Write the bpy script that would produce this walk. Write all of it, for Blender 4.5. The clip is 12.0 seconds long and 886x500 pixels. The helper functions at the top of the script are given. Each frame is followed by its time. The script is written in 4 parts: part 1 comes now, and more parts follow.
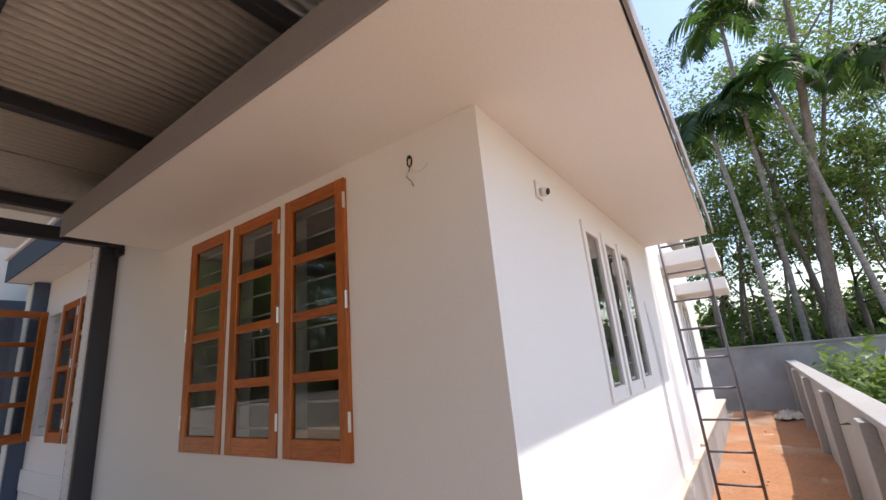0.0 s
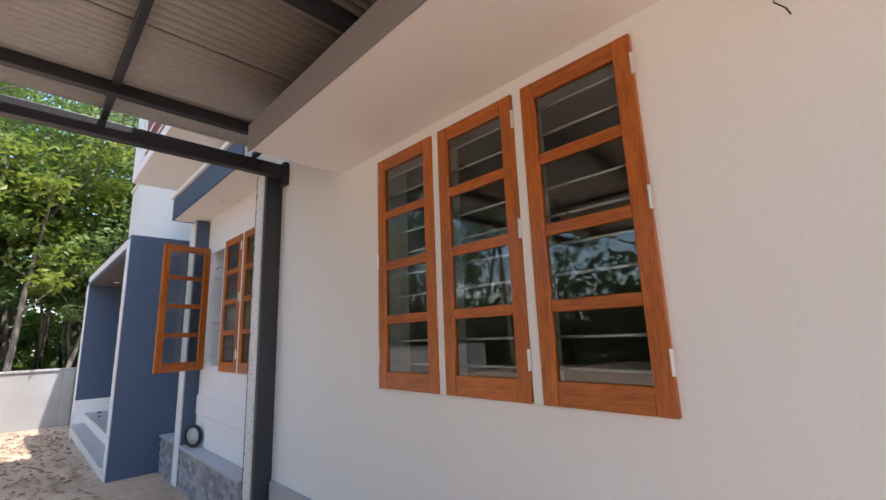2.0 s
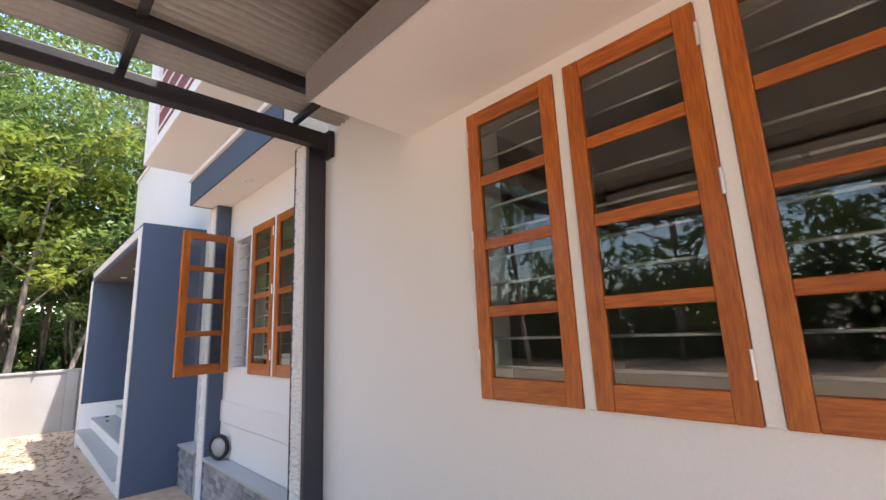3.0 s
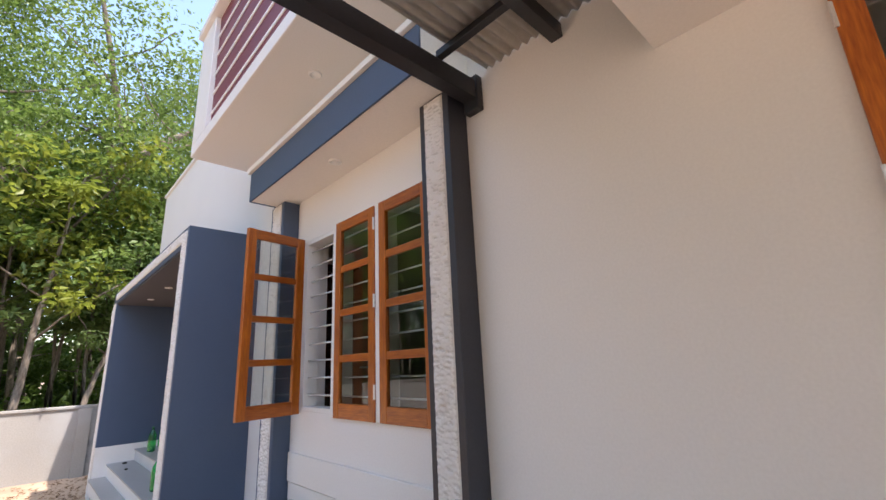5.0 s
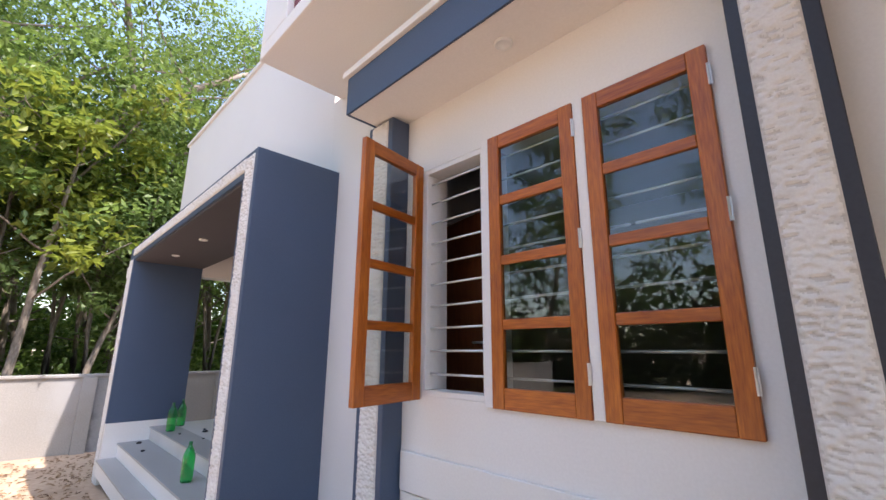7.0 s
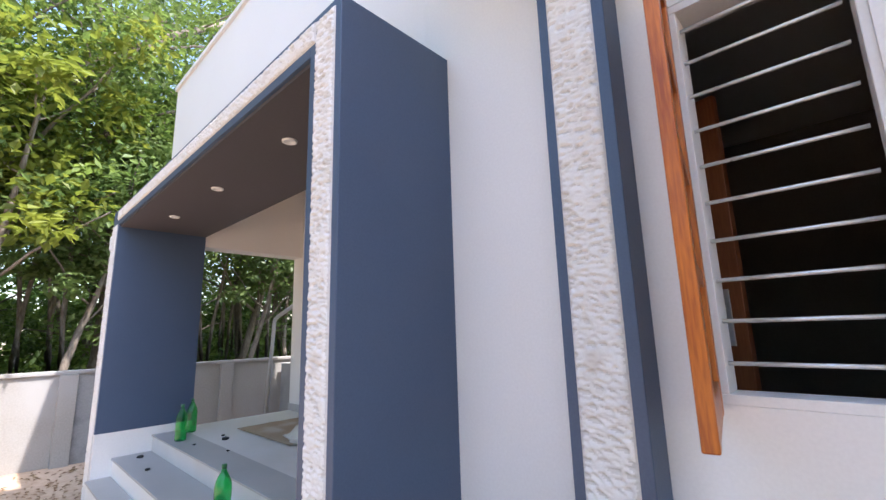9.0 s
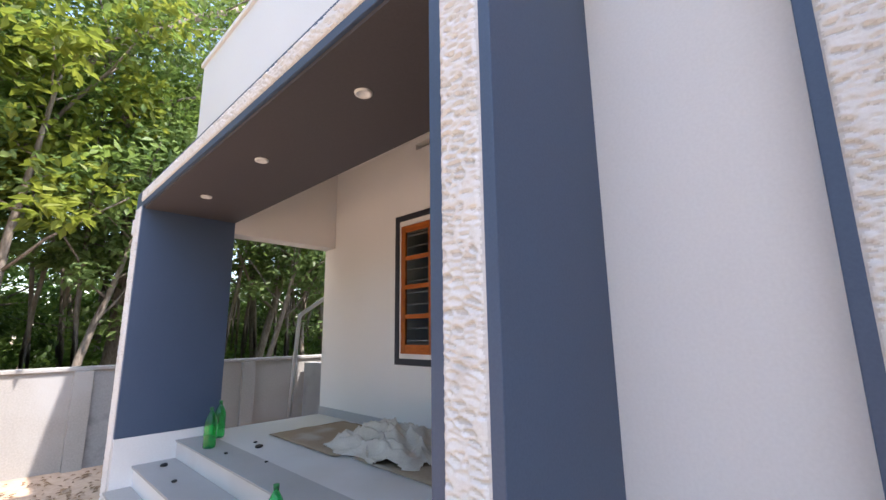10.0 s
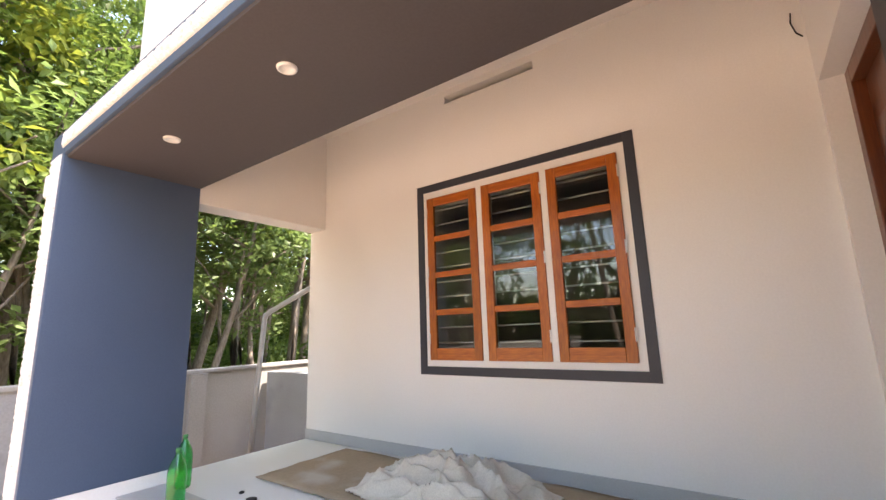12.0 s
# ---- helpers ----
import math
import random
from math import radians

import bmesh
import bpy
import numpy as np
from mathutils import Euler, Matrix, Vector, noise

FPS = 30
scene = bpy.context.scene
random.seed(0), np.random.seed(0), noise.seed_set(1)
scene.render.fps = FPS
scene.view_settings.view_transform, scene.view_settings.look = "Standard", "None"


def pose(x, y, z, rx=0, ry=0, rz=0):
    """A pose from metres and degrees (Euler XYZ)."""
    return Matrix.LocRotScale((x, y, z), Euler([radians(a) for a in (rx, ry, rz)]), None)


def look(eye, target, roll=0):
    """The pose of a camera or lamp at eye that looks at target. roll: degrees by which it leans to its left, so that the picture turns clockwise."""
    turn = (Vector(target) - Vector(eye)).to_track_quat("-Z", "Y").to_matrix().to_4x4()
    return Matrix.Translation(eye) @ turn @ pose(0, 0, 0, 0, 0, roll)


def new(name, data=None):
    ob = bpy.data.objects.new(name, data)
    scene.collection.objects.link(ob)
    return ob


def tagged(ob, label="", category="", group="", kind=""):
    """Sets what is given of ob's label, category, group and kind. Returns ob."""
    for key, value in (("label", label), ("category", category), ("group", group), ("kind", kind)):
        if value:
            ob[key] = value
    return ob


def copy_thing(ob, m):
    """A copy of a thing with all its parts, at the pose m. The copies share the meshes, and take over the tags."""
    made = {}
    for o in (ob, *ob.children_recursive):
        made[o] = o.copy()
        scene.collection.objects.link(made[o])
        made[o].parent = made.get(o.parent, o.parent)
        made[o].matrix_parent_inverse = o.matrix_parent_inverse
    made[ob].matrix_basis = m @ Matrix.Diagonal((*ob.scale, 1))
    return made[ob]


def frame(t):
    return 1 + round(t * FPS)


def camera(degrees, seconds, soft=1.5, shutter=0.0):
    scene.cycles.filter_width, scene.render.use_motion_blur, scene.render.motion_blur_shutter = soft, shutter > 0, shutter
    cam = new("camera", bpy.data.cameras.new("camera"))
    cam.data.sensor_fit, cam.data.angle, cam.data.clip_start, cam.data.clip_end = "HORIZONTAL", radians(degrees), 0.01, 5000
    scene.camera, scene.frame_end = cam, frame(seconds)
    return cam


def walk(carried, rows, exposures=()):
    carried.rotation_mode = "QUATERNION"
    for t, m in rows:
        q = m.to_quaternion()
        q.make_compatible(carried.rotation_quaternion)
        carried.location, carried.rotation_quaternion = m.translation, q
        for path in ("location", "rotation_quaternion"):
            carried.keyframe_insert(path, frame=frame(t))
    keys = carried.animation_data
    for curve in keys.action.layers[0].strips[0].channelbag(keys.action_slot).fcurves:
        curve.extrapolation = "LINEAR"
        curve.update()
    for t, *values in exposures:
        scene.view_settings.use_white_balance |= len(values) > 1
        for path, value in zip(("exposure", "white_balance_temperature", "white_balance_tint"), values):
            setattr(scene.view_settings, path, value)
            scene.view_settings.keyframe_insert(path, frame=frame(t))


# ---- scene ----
cam = camera(92.0, 12.0)
PATH = [
    (0, (0.741, -1.431, 1.632), (-0.342, 0.166, 2.159), -5.2),
    (0.5, (0.626, -1.485, 1.596), (-0.603, 0.019, 2.073), -3.7),
    (1, (0.375, -1.474, 1.556), (-0.954, -0.042, 1.983), -2.9),
    (1.5, (0.086, -1.46, 1.549), (-1.297, -0.073, 1.953), -2.2),
    (2, (-0.297, -1.525, 1.548), (-1.695, -0.148, 1.936), -2.1),
    (2.5, (-0.677, -1.564, 1.564), (-2.08, -0.187, 1.937), -2.2),
    (3, (-1.056, -1.538, 1.566), (-2.453, -0.157, 1.939), -2.5),
    (3.2, (-1.168, -1.525, 1.553), (-2.584, -0.165, 1.937), -2.3),
    (5, (-2.439, -1.564, 1.588), (-3.833, -0.223, 2.096), -2.7),
    (5.5, (-2.785, -1.589, 1.571), (-4.181, -0.258, 2.1), -2.1),
    (6, (-3.114, -1.59, 1.528), (-4.514, -0.257, 2.043), -0.9),
    (6.5, (-3.476, -1.584, 1.533), (-4.878, -0.244, 2.022), -0.1),
    (7, (-3.851, -1.656, 1.519), (-5.241, -0.294, 1.98), 0.3),
    (7.2, (-3.995, -1.678, 1.522), (-5.377, -0.304, 1.971), 0.4),
    (9, (-5.385, -1.516, 1.517), (-6.731, -0.084, 1.888), -1.6),
    (9.5, (-5.742, -1.476, 1.502), (-7.101, -0.055, 1.869), -1.8),
    (10, (-6.105, -1.506, 1.495), (-7.469, -0.093, 1.873), -0.7),
    (10.5, (-6.421, -1.553, 1.529), (-7.747, -0.105, 1.908), -0.5),
    (11, (-6.762, -1.505, 1.523), (-8.04, -0.015, 1.912), -1.0),
    (11.5, (-7.099, -1.43, 1.515), (-8.315, 0.112, 1.892), -1.1),
    (12, (-7.451, -1.378, 1.514), (-8.584, 0.228, 1.884), -1.9),
]
walk(cam, [(t, look(eye, target, roll)) for t, eye, target, roll in PATH],
     exposures=[(0, 0.95, 6300, 16), (1, 1.15, 6200, 16), (1.5, 1.4, 6100, 15), (2, 1.65, 6000, 14), (2.5, 1.85, 6100, 15), (3, 2.02, 6300, 16), (5.5, 1.68, 6500, 18), (7, 1.86, 6400, 19), (9, 2.12, 6150, 17), (9.5, 2.1, 6250, 17), (10.5, 2.0, 6250, 17), (11, 2.08, 6550, 18), (11.5, 2.52, 6950, 20), (12, 2.88, 7100, 20)])

# ---- world, sun, exposure ----
SUN_TO = Vector((0.476, 0.19, 1.0)).normalized()
world = bpy.data.worlds.new("world")
scene.world = world
world.use_nodes = True
wn = world.node_tree.nodes
sky = wn.new("ShaderNodeTexSky")
sky.sky_type = "NISHITA"
sky.sun_disc = False
sky.sun_elevation = math.asin(SUN_TO.z)
sky.sun_rotation = math.atan2(SUN_TO.x, SUN_TO.y)
sky.air_density, sky.dust_density = 1.3, 1.6
world.node_tree.links.new(sky.outputs[0], wn["Background"].inputs[0])
wn["Background"].inputs[1].default_value = 0.15
sun_data = bpy.data.lights.new("sun", "SUN")
sun_data.energy, sun_data.angle, sun_data.color = 2.9, radians(0.6), (1.0, 0.94, 0.84)
sun = new("sun", sun_data)
sun.matrix_world = look(SUN_TO * 30, (0, 0, 0))


# ---- materials ----
def material(name, a, b=None, rough=0.6, grain=40.0, patch=2.0, bump=0.15, metal=0.0, stretch=(1, 1, 1), coat=0.0,
             stain=None, stain_at=0.62, rand=0.0, depth=0.01):
    """Two tones mixed by fine grain and wide patches, with fine relief."""
    m = bpy.data.materials.new(name)
    m.use_nodes = True
    n, l = m.node_tree.nodes, m.node_tree.links
    p = n["Principled BSDF"]
    b = b or tuple(c * 0.86 for c in a)
    tc = n.new("ShaderNodeTexCoord")
    mp = n.new("ShaderNodeMapping")
    mp.inputs["Scale"].default_value = stretch
    l.new(tc.outputs["Object"], mp.inputs[0])
    fine, wide = n.new("ShaderNodeTexNoise"), n.new("ShaderNodeTexNoise")
    for t, s, d in ((fine, grain, 4.0), (wide, patch, 5.0)):
        t.inputs["Scale"].default_value, t.inputs["Detail"].default_value = s, d
        l.new(mp.outputs[0], t.inputs["Vector"])
    add = n.new("ShaderNodeMath")
    add.operation = "MULTIPLY_ADD"
    l.new(fine.outputs["Fac"], add.inputs[0])
    add.inputs[1].default_value = 0.55
    half = n.new("ShaderNodeMath")
    half.operation = "MULTIPLY"
    l.new(wide.outputs["Fac"], half.inputs[0])
    half.inputs[1].default_value = 0.45
    l.new(half.outputs[0], add.inputs[2])
    ramp = n.new("ShaderNodeValToRGB")
    ramp.color_ramp.elements[0].position, ramp.color_ramp.elements[1].position = 0.36, 0.64
    ramp.color_ramp.elements[0].color, ramp.color_ramp.elements[1].color = (*b, 1), (*a, 1)
    l.new(add.outputs[0], ramp.inputs[0])
    out = ramp.outputs[0]
    if stain:
        sn = n.new("ShaderNodeTexNoise")
        sn.inputs["Scale"].default_value, sn.inputs["Detail"].default_value = patch * 0.7, 8.0
        l.new(tc.outputs["Object"], sn.inputs["Vector"])
        sr = n.new("ShaderNodeValToRGB")
        sr.color_ramp.elements[0].position, sr.color_ramp.elements[1].position = stain_at - 0.08, stain_at + 0.08
        l.new(sn.outputs["Fac"], sr.inputs[0])
        mx = n.new("ShaderNodeMixRGB")
        l.new(sr.outputs[0], mx.inputs[0])
        l.new(out, mx.inputs[1])
        mx.inputs[2].default_value = (*stain, 1)
        out = mx.outputs[0]
    if rand:
        oi = n.new("ShaderNodeObjectInfo")
        hs = n.new("ShaderNodeHueSaturation")
        mr = n.new("ShaderNodeMapRange")
        mr.inputs["To Min"].default_value, mr.inputs["To Max"].default_value = 1 - rand, 1 + rand
        l.new(oi.outputs["Random"], mr.inputs["Value"])
        l.new(mr.outputs[0], hs.inputs["Value"])
        l.new(out, hs.inputs["Color"])
        out = hs.outputs[0]
    l.new(out, p.inputs["Base Color"])
    rr = n.new("ShaderNodeMapRange")
    rr.inputs["To Min"].default_value, rr.inputs["To Max"].default_value = max(rough - 0.08, 0.02), min(rough + 0.1, 1)
    l.new(wide.outputs["Fac"], rr.inputs["Value"])
    l.new(rr.outputs[0], p.inputs["Roughness"])
    p.inputs["Metallic"].default_value = metal
    p.inputs["Coat Weight"].default_value = coat
    p.inputs["Coat Roughness"].default_value = 0.15
    if bump:
        bp = n.new("ShaderNodeBump")
        bp.inputs["Strength"].default_value, bp.inputs["Distance"].default_value = bump, depth
        l.new(add.outputs[0], bp.inputs["Height"])
        l.new(bp.outputs[0], p.inputs["Normal"])
    return m


def leaf_material(name, a, b):
    m = bpy.data.materials.new(name)
    m.use_nodes = True
    n, l = m.node_tree.nodes, m.node_tree.links
    p = n["Principled BSDF"]
    tc, no, ramp = n.new("ShaderNodeTexCoord"), n.new("ShaderNodeTexNoise"), n.new("ShaderNodeValToRGB")
    no.inputs["Scale"].default_value, no.inputs["Detail"].default_value = 1.3, 6.0
    l.new(tc.outputs["Object"], no.inputs["Vector"])
    ramp.color_ramp.elements[0].position, ramp.color_ramp.elements[1].position = 0.35, 0.66
    ramp.color_ramp.elements[0].color, ramp.color_ramp.elements[1].color = (*a, 1), (*b, 1)
    l.new(no.outputs["Fac"], ramp.inputs[0])
    oi, hs, mr = n.new("ShaderNodeObjectInfo"), n.new("ShaderNodeHueSaturation"), n.new("ShaderNodeMapRange")
    mr.inputs["To Min"].default_value, mr.inputs["To Max"].default_value = 0.75, 1.25
    l.new(oi.outputs["Random"], mr.inputs["Value"])
    l.new(mr.outputs[0], hs.inputs["Value"])
    l.new(ramp.outputs[0], hs.inputs["Color"])
    l.new(hs.outputs[0], p.inputs["Base Color"])
    p.inputs["Roughness"].default_value = 0.45
    tr, mx = n.new("ShaderNodeBsdfTranslucent"), n.new("ShaderNodeMixShader")
    l.new(hs.outputs[0], tr.inputs["Color"])
    mx.inputs[0].default_value = 0.55
    l.new(p.outputs[0], mx.inputs[1])
    l.new(tr.outputs[0], mx.inputs[2])
    l.new(mx.outputs[0], n["Material Output"].inputs["Surface"])
    return m


def glass_material(name, tint, rough=0.01, ior=1.5):
    m = bpy.data.materials.new(name)
    m.use_nodes = True
    p = m.node_tree.nodes["Principled BSDF"]
    p.inputs["Base Color"].default_value = (*tint, 1)
    p.inputs["Transmission Weight"].default_value = 1.0
    p.inputs["Roughness"].default_value = rough
    p.inputs["IOR"].default_value = ior
    return m


def corrugated_material():
    return material("sheet_metal", (0.62, 0.59, 0.54), (0.52, 0.49, 0.45), rough=0.5, grain=30, patch=1.2, bump=0.05, metal=0.1, stain=(0.50, 0.46, 0.40))


WHITE = material("white_paint", (0.82, 0.80, 0.77), (0.77, 0.75, 0.72), rough=0.62, grain=90, patch=0.8, bump=0.12, depth=0.004)
CEIL = material("soffit_paint", (0.82, 0.79, 0.75), (0.77, 0.74, 0.70), rough=0.7, grain=80, patch=0.9, bump=0.1, depth=0.004)
NAVY = material("navy_paint", (0.064, 0.096, 0.158), (0.053, 0.081, 0.138), rough=0.5, grain=120, patch=1.6, bump=0.15, depth=0.004)
CHARCOAL = material("charcoal_paint", (0.035, 0.038, 0.05), (0.028, 0.03, 0.04), rough=0.5, grain=90, patch=2.0, bump=0.12, depth=0.004)
DARKCEIL = material("dark_ceiling_paint", (0.085, 0.075, 0.078), (0.072, 0.064, 0.066), rough=0.6, grain=80, patch=1.0, bump=0.1, depth=0.004)
FASCIA = material("grey_fascia_paint", (0.27, 0.25, 0.25), (0.23, 0.215, 0.215), rough=0.55, grain=70, patch=1.0, bump=0.15, depth=0.004)
STUCCO = material("textured_stucco", (0.78, 0.76, 0.73), (0.70, 0.675, 0.645), rough=0.7, grain=160, patch=9, bump=0.25, depth=0.003, stain=(0.60, 0.55, 0.50), stain_at=0.68)
# darker stucco tone that paints shade into the trowel scoops
SCOOPSHADE = material("stucco_scoop_shade", (0.65, 0.625, 0.59), (0.57, 0.545, 0.515), rough=0.8, grain=120, patch=8, bump=0.2, depth=0.003)
MAROON = material("maroon_paint", (0.20, 0.032, 0.045), (0.17, 0.026, 0.036), rough=0.5, grain=60, patch=2, bump=0.08)
WOOD = material("varnished_wood", (0.52, 0.15, 0.012), (0.27, 0.058, 0.006), rough=0.36, grain=16, patch=3.5, bump=0.12, stretch=(9, 9, 0.8), coat=0.12, depth=0.002, rand=0.12)
WOODH = material("varnished_wood_rail", (0.50, 0.14, 0.012), (0.26, 0.056, 0.006), rough=0.36, grain=16, patch=3.5, bump=0.12, stretch=(0.8, 9, 9), coat=0.12, depth=0.002, rand=0.12)
DOORWOOD = material("dark_door_wood", (0.17, 0.045, 0.013), (0.10, 0.026, 0.008), rough=0.35, grain=14, patch=3, bump=0.12, stretch=(9, 9, 0.7), coat=0.3, depth=0.002)
ROOMDOOR = material("room_door_wood", (0.36, 0.12, 0.045), (0.24, 0.07, 0.025), rough=0.4, grain=14, patch=3, bump=0.1, stretch=(9, 9, 0.7), depth=0.002)
GLASS = glass_material("window_glass", (0.74, 0.77, 0.72), 0.0, 1.52)
STEEL = material("grille_steel", (0.80, 0.79, 0.77), (0.7, 0.69, 0.67), rough=0.3, grain=60, patch=6, bump=0.05, metal=0.55)
BLACKSTEEL = material("black_painted_steel", (0.022, 0.022, 0.026), (0.016, 0.016, 0.019), rough=0.42, grain=40, patch=3, bump=0.08, stain=(0.05, 0.03, 0.022), stain_at=0.72)
PIPE = material("grey_pipe_steel", (0.16, 0.15, 0.16), (0.11, 0.10, 0.11), rough=0.45, grain=50, patch=4, bump=0.1, metal=0.3, stain=(0.16, 0.08, 0.05), stain_at=0.68)
CEMENT = material("grey_cement", (0.40, 0.39, 0.375), (0.31, 0.305, 0.30), rough=0.8, grain=60, patch=1.6, bump=0.3, stain=(0.25, 0.245, 0.24), stain_at=0.6)
WETCEM = material("damp_cement_patch", (0.30, 0.30, 0.30), (0.24, 0.24, 0.245), rough=0.8, grain=50, patch=2.4, bump=0.25, stain=(0.10, 0.10, 0.105), stain_at=0.56)
COMPOUND = material("compound_wall_plaster", (0.34, 0.325, 0.30), (0.28, 0.265, 0.245), rough=0.85, grain=50, patch=1.1, bump=0.3, stain=(0.34, 0.335, 0.33), stain_at=0.64)
STEPSTONE = material("step_granite", (0.42, 0.405, 0.38), (0.33, 0.32, 0.30), rough=0.45, grain=220, patch=2.2, bump=0.12, stain=(0.42, 0.39, 0.36), stain_at=0.6, depth=0.003)
FLOORGRAN = material("porch_floor_stone", (0.68, 0.66, 0.62), (0.57, 0.555, 0.525), rough=0.4, grain=180, patch=1.8, bump=0.1, stain=(0.58, 0.55, 0.5), stain_at=0.6, depth=0.003)
SKIRT = material("grey_skirting", (0.46, 0.455, 0.455), (0.40, 0.395, 0.395), rough=0.45, grain=150, patch=3, bump=0.08, depth=0.003)
TILE = material("cladding_tile", (0.34, 0.33, 0.345), (0.23, 0.225, 0.235), rough=0.5, grain=70, patch=9, bump=0.3, rand=0.4)
SOIL = material("red_soil", (0.40, 0.19, 0.09), (0.29, 0.13, 0.058), rough=0.95, grain=22, patch=1.2, bump=0.8, stain=(0.38, 0.26, 0.17), stain_at=0.6, depth=0.03)
YARD = material("yard_soil", (0.50, 0.37, 0.26), (0.36, 0.25, 0.165), rough=0.95, grain=14, patch=0.9, bump=0.8, stain=(0.27, 0.19, 0.13), stain_at=0.6, depth=0.03)
BARK = material("grey_bark", (0.24, 0.20, 0.16), (0.11, 0.085, 0.065), rough=0.9, grain=18, patch=3, bump=0.7, stretch=(2, 2, 0.6), depth=0.03, rand=0.25)
PALMBARK = material("palm_bark", (0.34, 0.31, 0.27), (0.20, 0.175, 0.15), rough=0.9, grain=9, patch=3, bump=0.6, stretch=(1, 1, 4), depth=0.02)
LEAF = leaf_material("rubber_leaf", (0.085, 0.145, 0.032), (0.20, 0.27, 0.062))
LEAFY = leaf_material("young_leaf", (0.17, 0.23, 0.03), (0.32, 0.36, 0.055))
LEAFP = leaf_material("pale_leaf", (0.10, 0.165, 0.045), (0.22, 0.30, 0.10))
LEAFD = leaf_material("undergrowth_leaf", (0.05, 0.095, 0.018), (0.14, 0.21, 0.04))
PALMLEAF = leaf_material("palm_leaf", (0.03, 0.075, 0.02), (0.09, 0.17, 0.03))
FOREST = material("forest_floor", (0.15, 0.11, 0.065), (0.07, 0.06, 0.03), rough=0.95, grain=9, patch=0.6, bump=0.6, stain=(0.05, 0.075, 0.02), stain_at=0.55, depth=0.05)
DRYLEAF = material("dry_leaf", (0.30, 0.19, 0.10), (0.17, 0.10, 0.055), rough=0.8, grain=20, patch=4, bump=0.2)
BOTTLE = glass_material("green_bottle_plastic", (0.16, 0.80, 0.36), 0.06)
CLOTH = material("off_white_cloth", (0.64, 0.575, 0.48), (0.50, 0.44, 0.36), rough=0.95, grain=120, patch=5, bump=0.3, stain=(0.42, 0.37, 0.30), stain_at=0.66, depth=0.004)
CARD = material("brown_cardboard", (0.36, 0.27, 0.18), (0.29, 0.21, 0.135), rough=0.9, grain=50, patch=3, bump=0.15, stain=(0.42, 0.36, 0.29), stain_at=0.62)
RUBBER = material("black_rubber", (0.02, 0.02, 0.02), (0.014, 0.014, 0.014), rough=0.7, grain=40, patch=5, bump=0.2)
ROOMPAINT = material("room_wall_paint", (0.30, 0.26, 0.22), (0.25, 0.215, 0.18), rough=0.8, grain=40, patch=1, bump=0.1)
LAMPLENS = material("lamp_lens", (0.85, 0.85, 0.83), (0.8, 0.8, 0.78), rough=0.35, grain=40, patch=5, bump=0)
PLASTIC = material("white_plastic", (0.75, 0.74, 0.72), (0.7, 0.69, 0.67), rough=0.4, grain=40, patch=5, bump=0)
BEIGE = material("beige_ledge_paint", (0.56, 0.47, 0.37), (0.48, 0.40, 0.31), rough=0.7, grain=60, patch=2, bump=0.2)
RED = material("red_roof_tile", (0.30, 0.08, 0.05), (0.22, 0.06, 0.04), rough=0.8, grain=10, patch=1, bump=0.3)


# ---- mesh tools ----
def mesh_object(name, bm, mat, parent=None, smooth=False, bevel=0.0, recalc=True):
    if recalc:
        bmesh.ops.recalc_face_normals(bm, faces=bm.faces)
    me = bpy.data.meshes.new(name)
    bm.to_mesh(me)
    bm.free()
    me.materials.append(mat)
    if smooth:
        for p in me.polygons:
            p.use_smooth = True
    ob = new(name, me)
    if bevel:
        mod = ob.modifiers.new("bevel", "BEVEL")
        mod.width, mod.segments, mod.limit_method = bevel, 2, "ANGLE"
    if parent:
        ob.parent = parent
    return ob


def add_box(bm, x0, x1, y0, y1, z0, z1):
    bmesh.ops.create_cube(bm, size=1, matrix=Matrix.Translation(((x0 + x1) / 2, (y0 + y1) / 2, (z0 + z1) / 2)) @ Matrix.Diagonal((abs(x1 - x0), abs(y1 - y0), abs(z1 - z0), 1)))


def boxes(name, rows, mat, parent=None, bevel=0.004):
    bm = bmesh.new()
    for r in rows:
        add_box(bm, *r)
    return mesh_object(name, bm, mat, parent, bevel=bevel)


def holder(name, m=None):
    ob = new(name)
    ob.empty_display_size = 0.1
    if m is not None:
        ob.matrix_world = m
    return ob


def tube_mesh(points, radius, sides=8, closed_ends=True, radii=None):
    """A bmesh tube through the points."""
    bm = bmesh.new()
    rings = []
    pts = [Vector(p) for p in points]
    for i, p in enumerate(pts):
        d = (pts[min(i + 1, len(pts) - 1)] - pts[max(i - 1, 0)]).normalized()
        side = d.cross(Vector((0, 0, 1)))
        if side.length < 0.05:
            side = d.cross(Vector((0, 1, 0)))
        side.normalize()
        up = side.cross(d)
        r = radii[i] if radii else radius
        rings.append([bm.verts.new(p + (side * math.cos(a) + up * math.sin(a)) * r) for a in [2 * math.pi * k / sides for k in range(sides)]])
    for a, b in zip(rings, rings[1:]):
        for k in range(sides):
            bm.faces.new((a[k], a[(k + 1) % sides], b[(k + 1) % sides], b[k]))
    if closed_ends:
        bm.faces.new(rings[0][::-1])
        bm.faces.new(rings[-1])
    return bm


def join_into(bm, other):
    me = bpy.data.meshes.new("part")
    other.to_mesh(me)
    other.free()
    bm.from_mesh(me)
    bpy.data.meshes.remove(me)


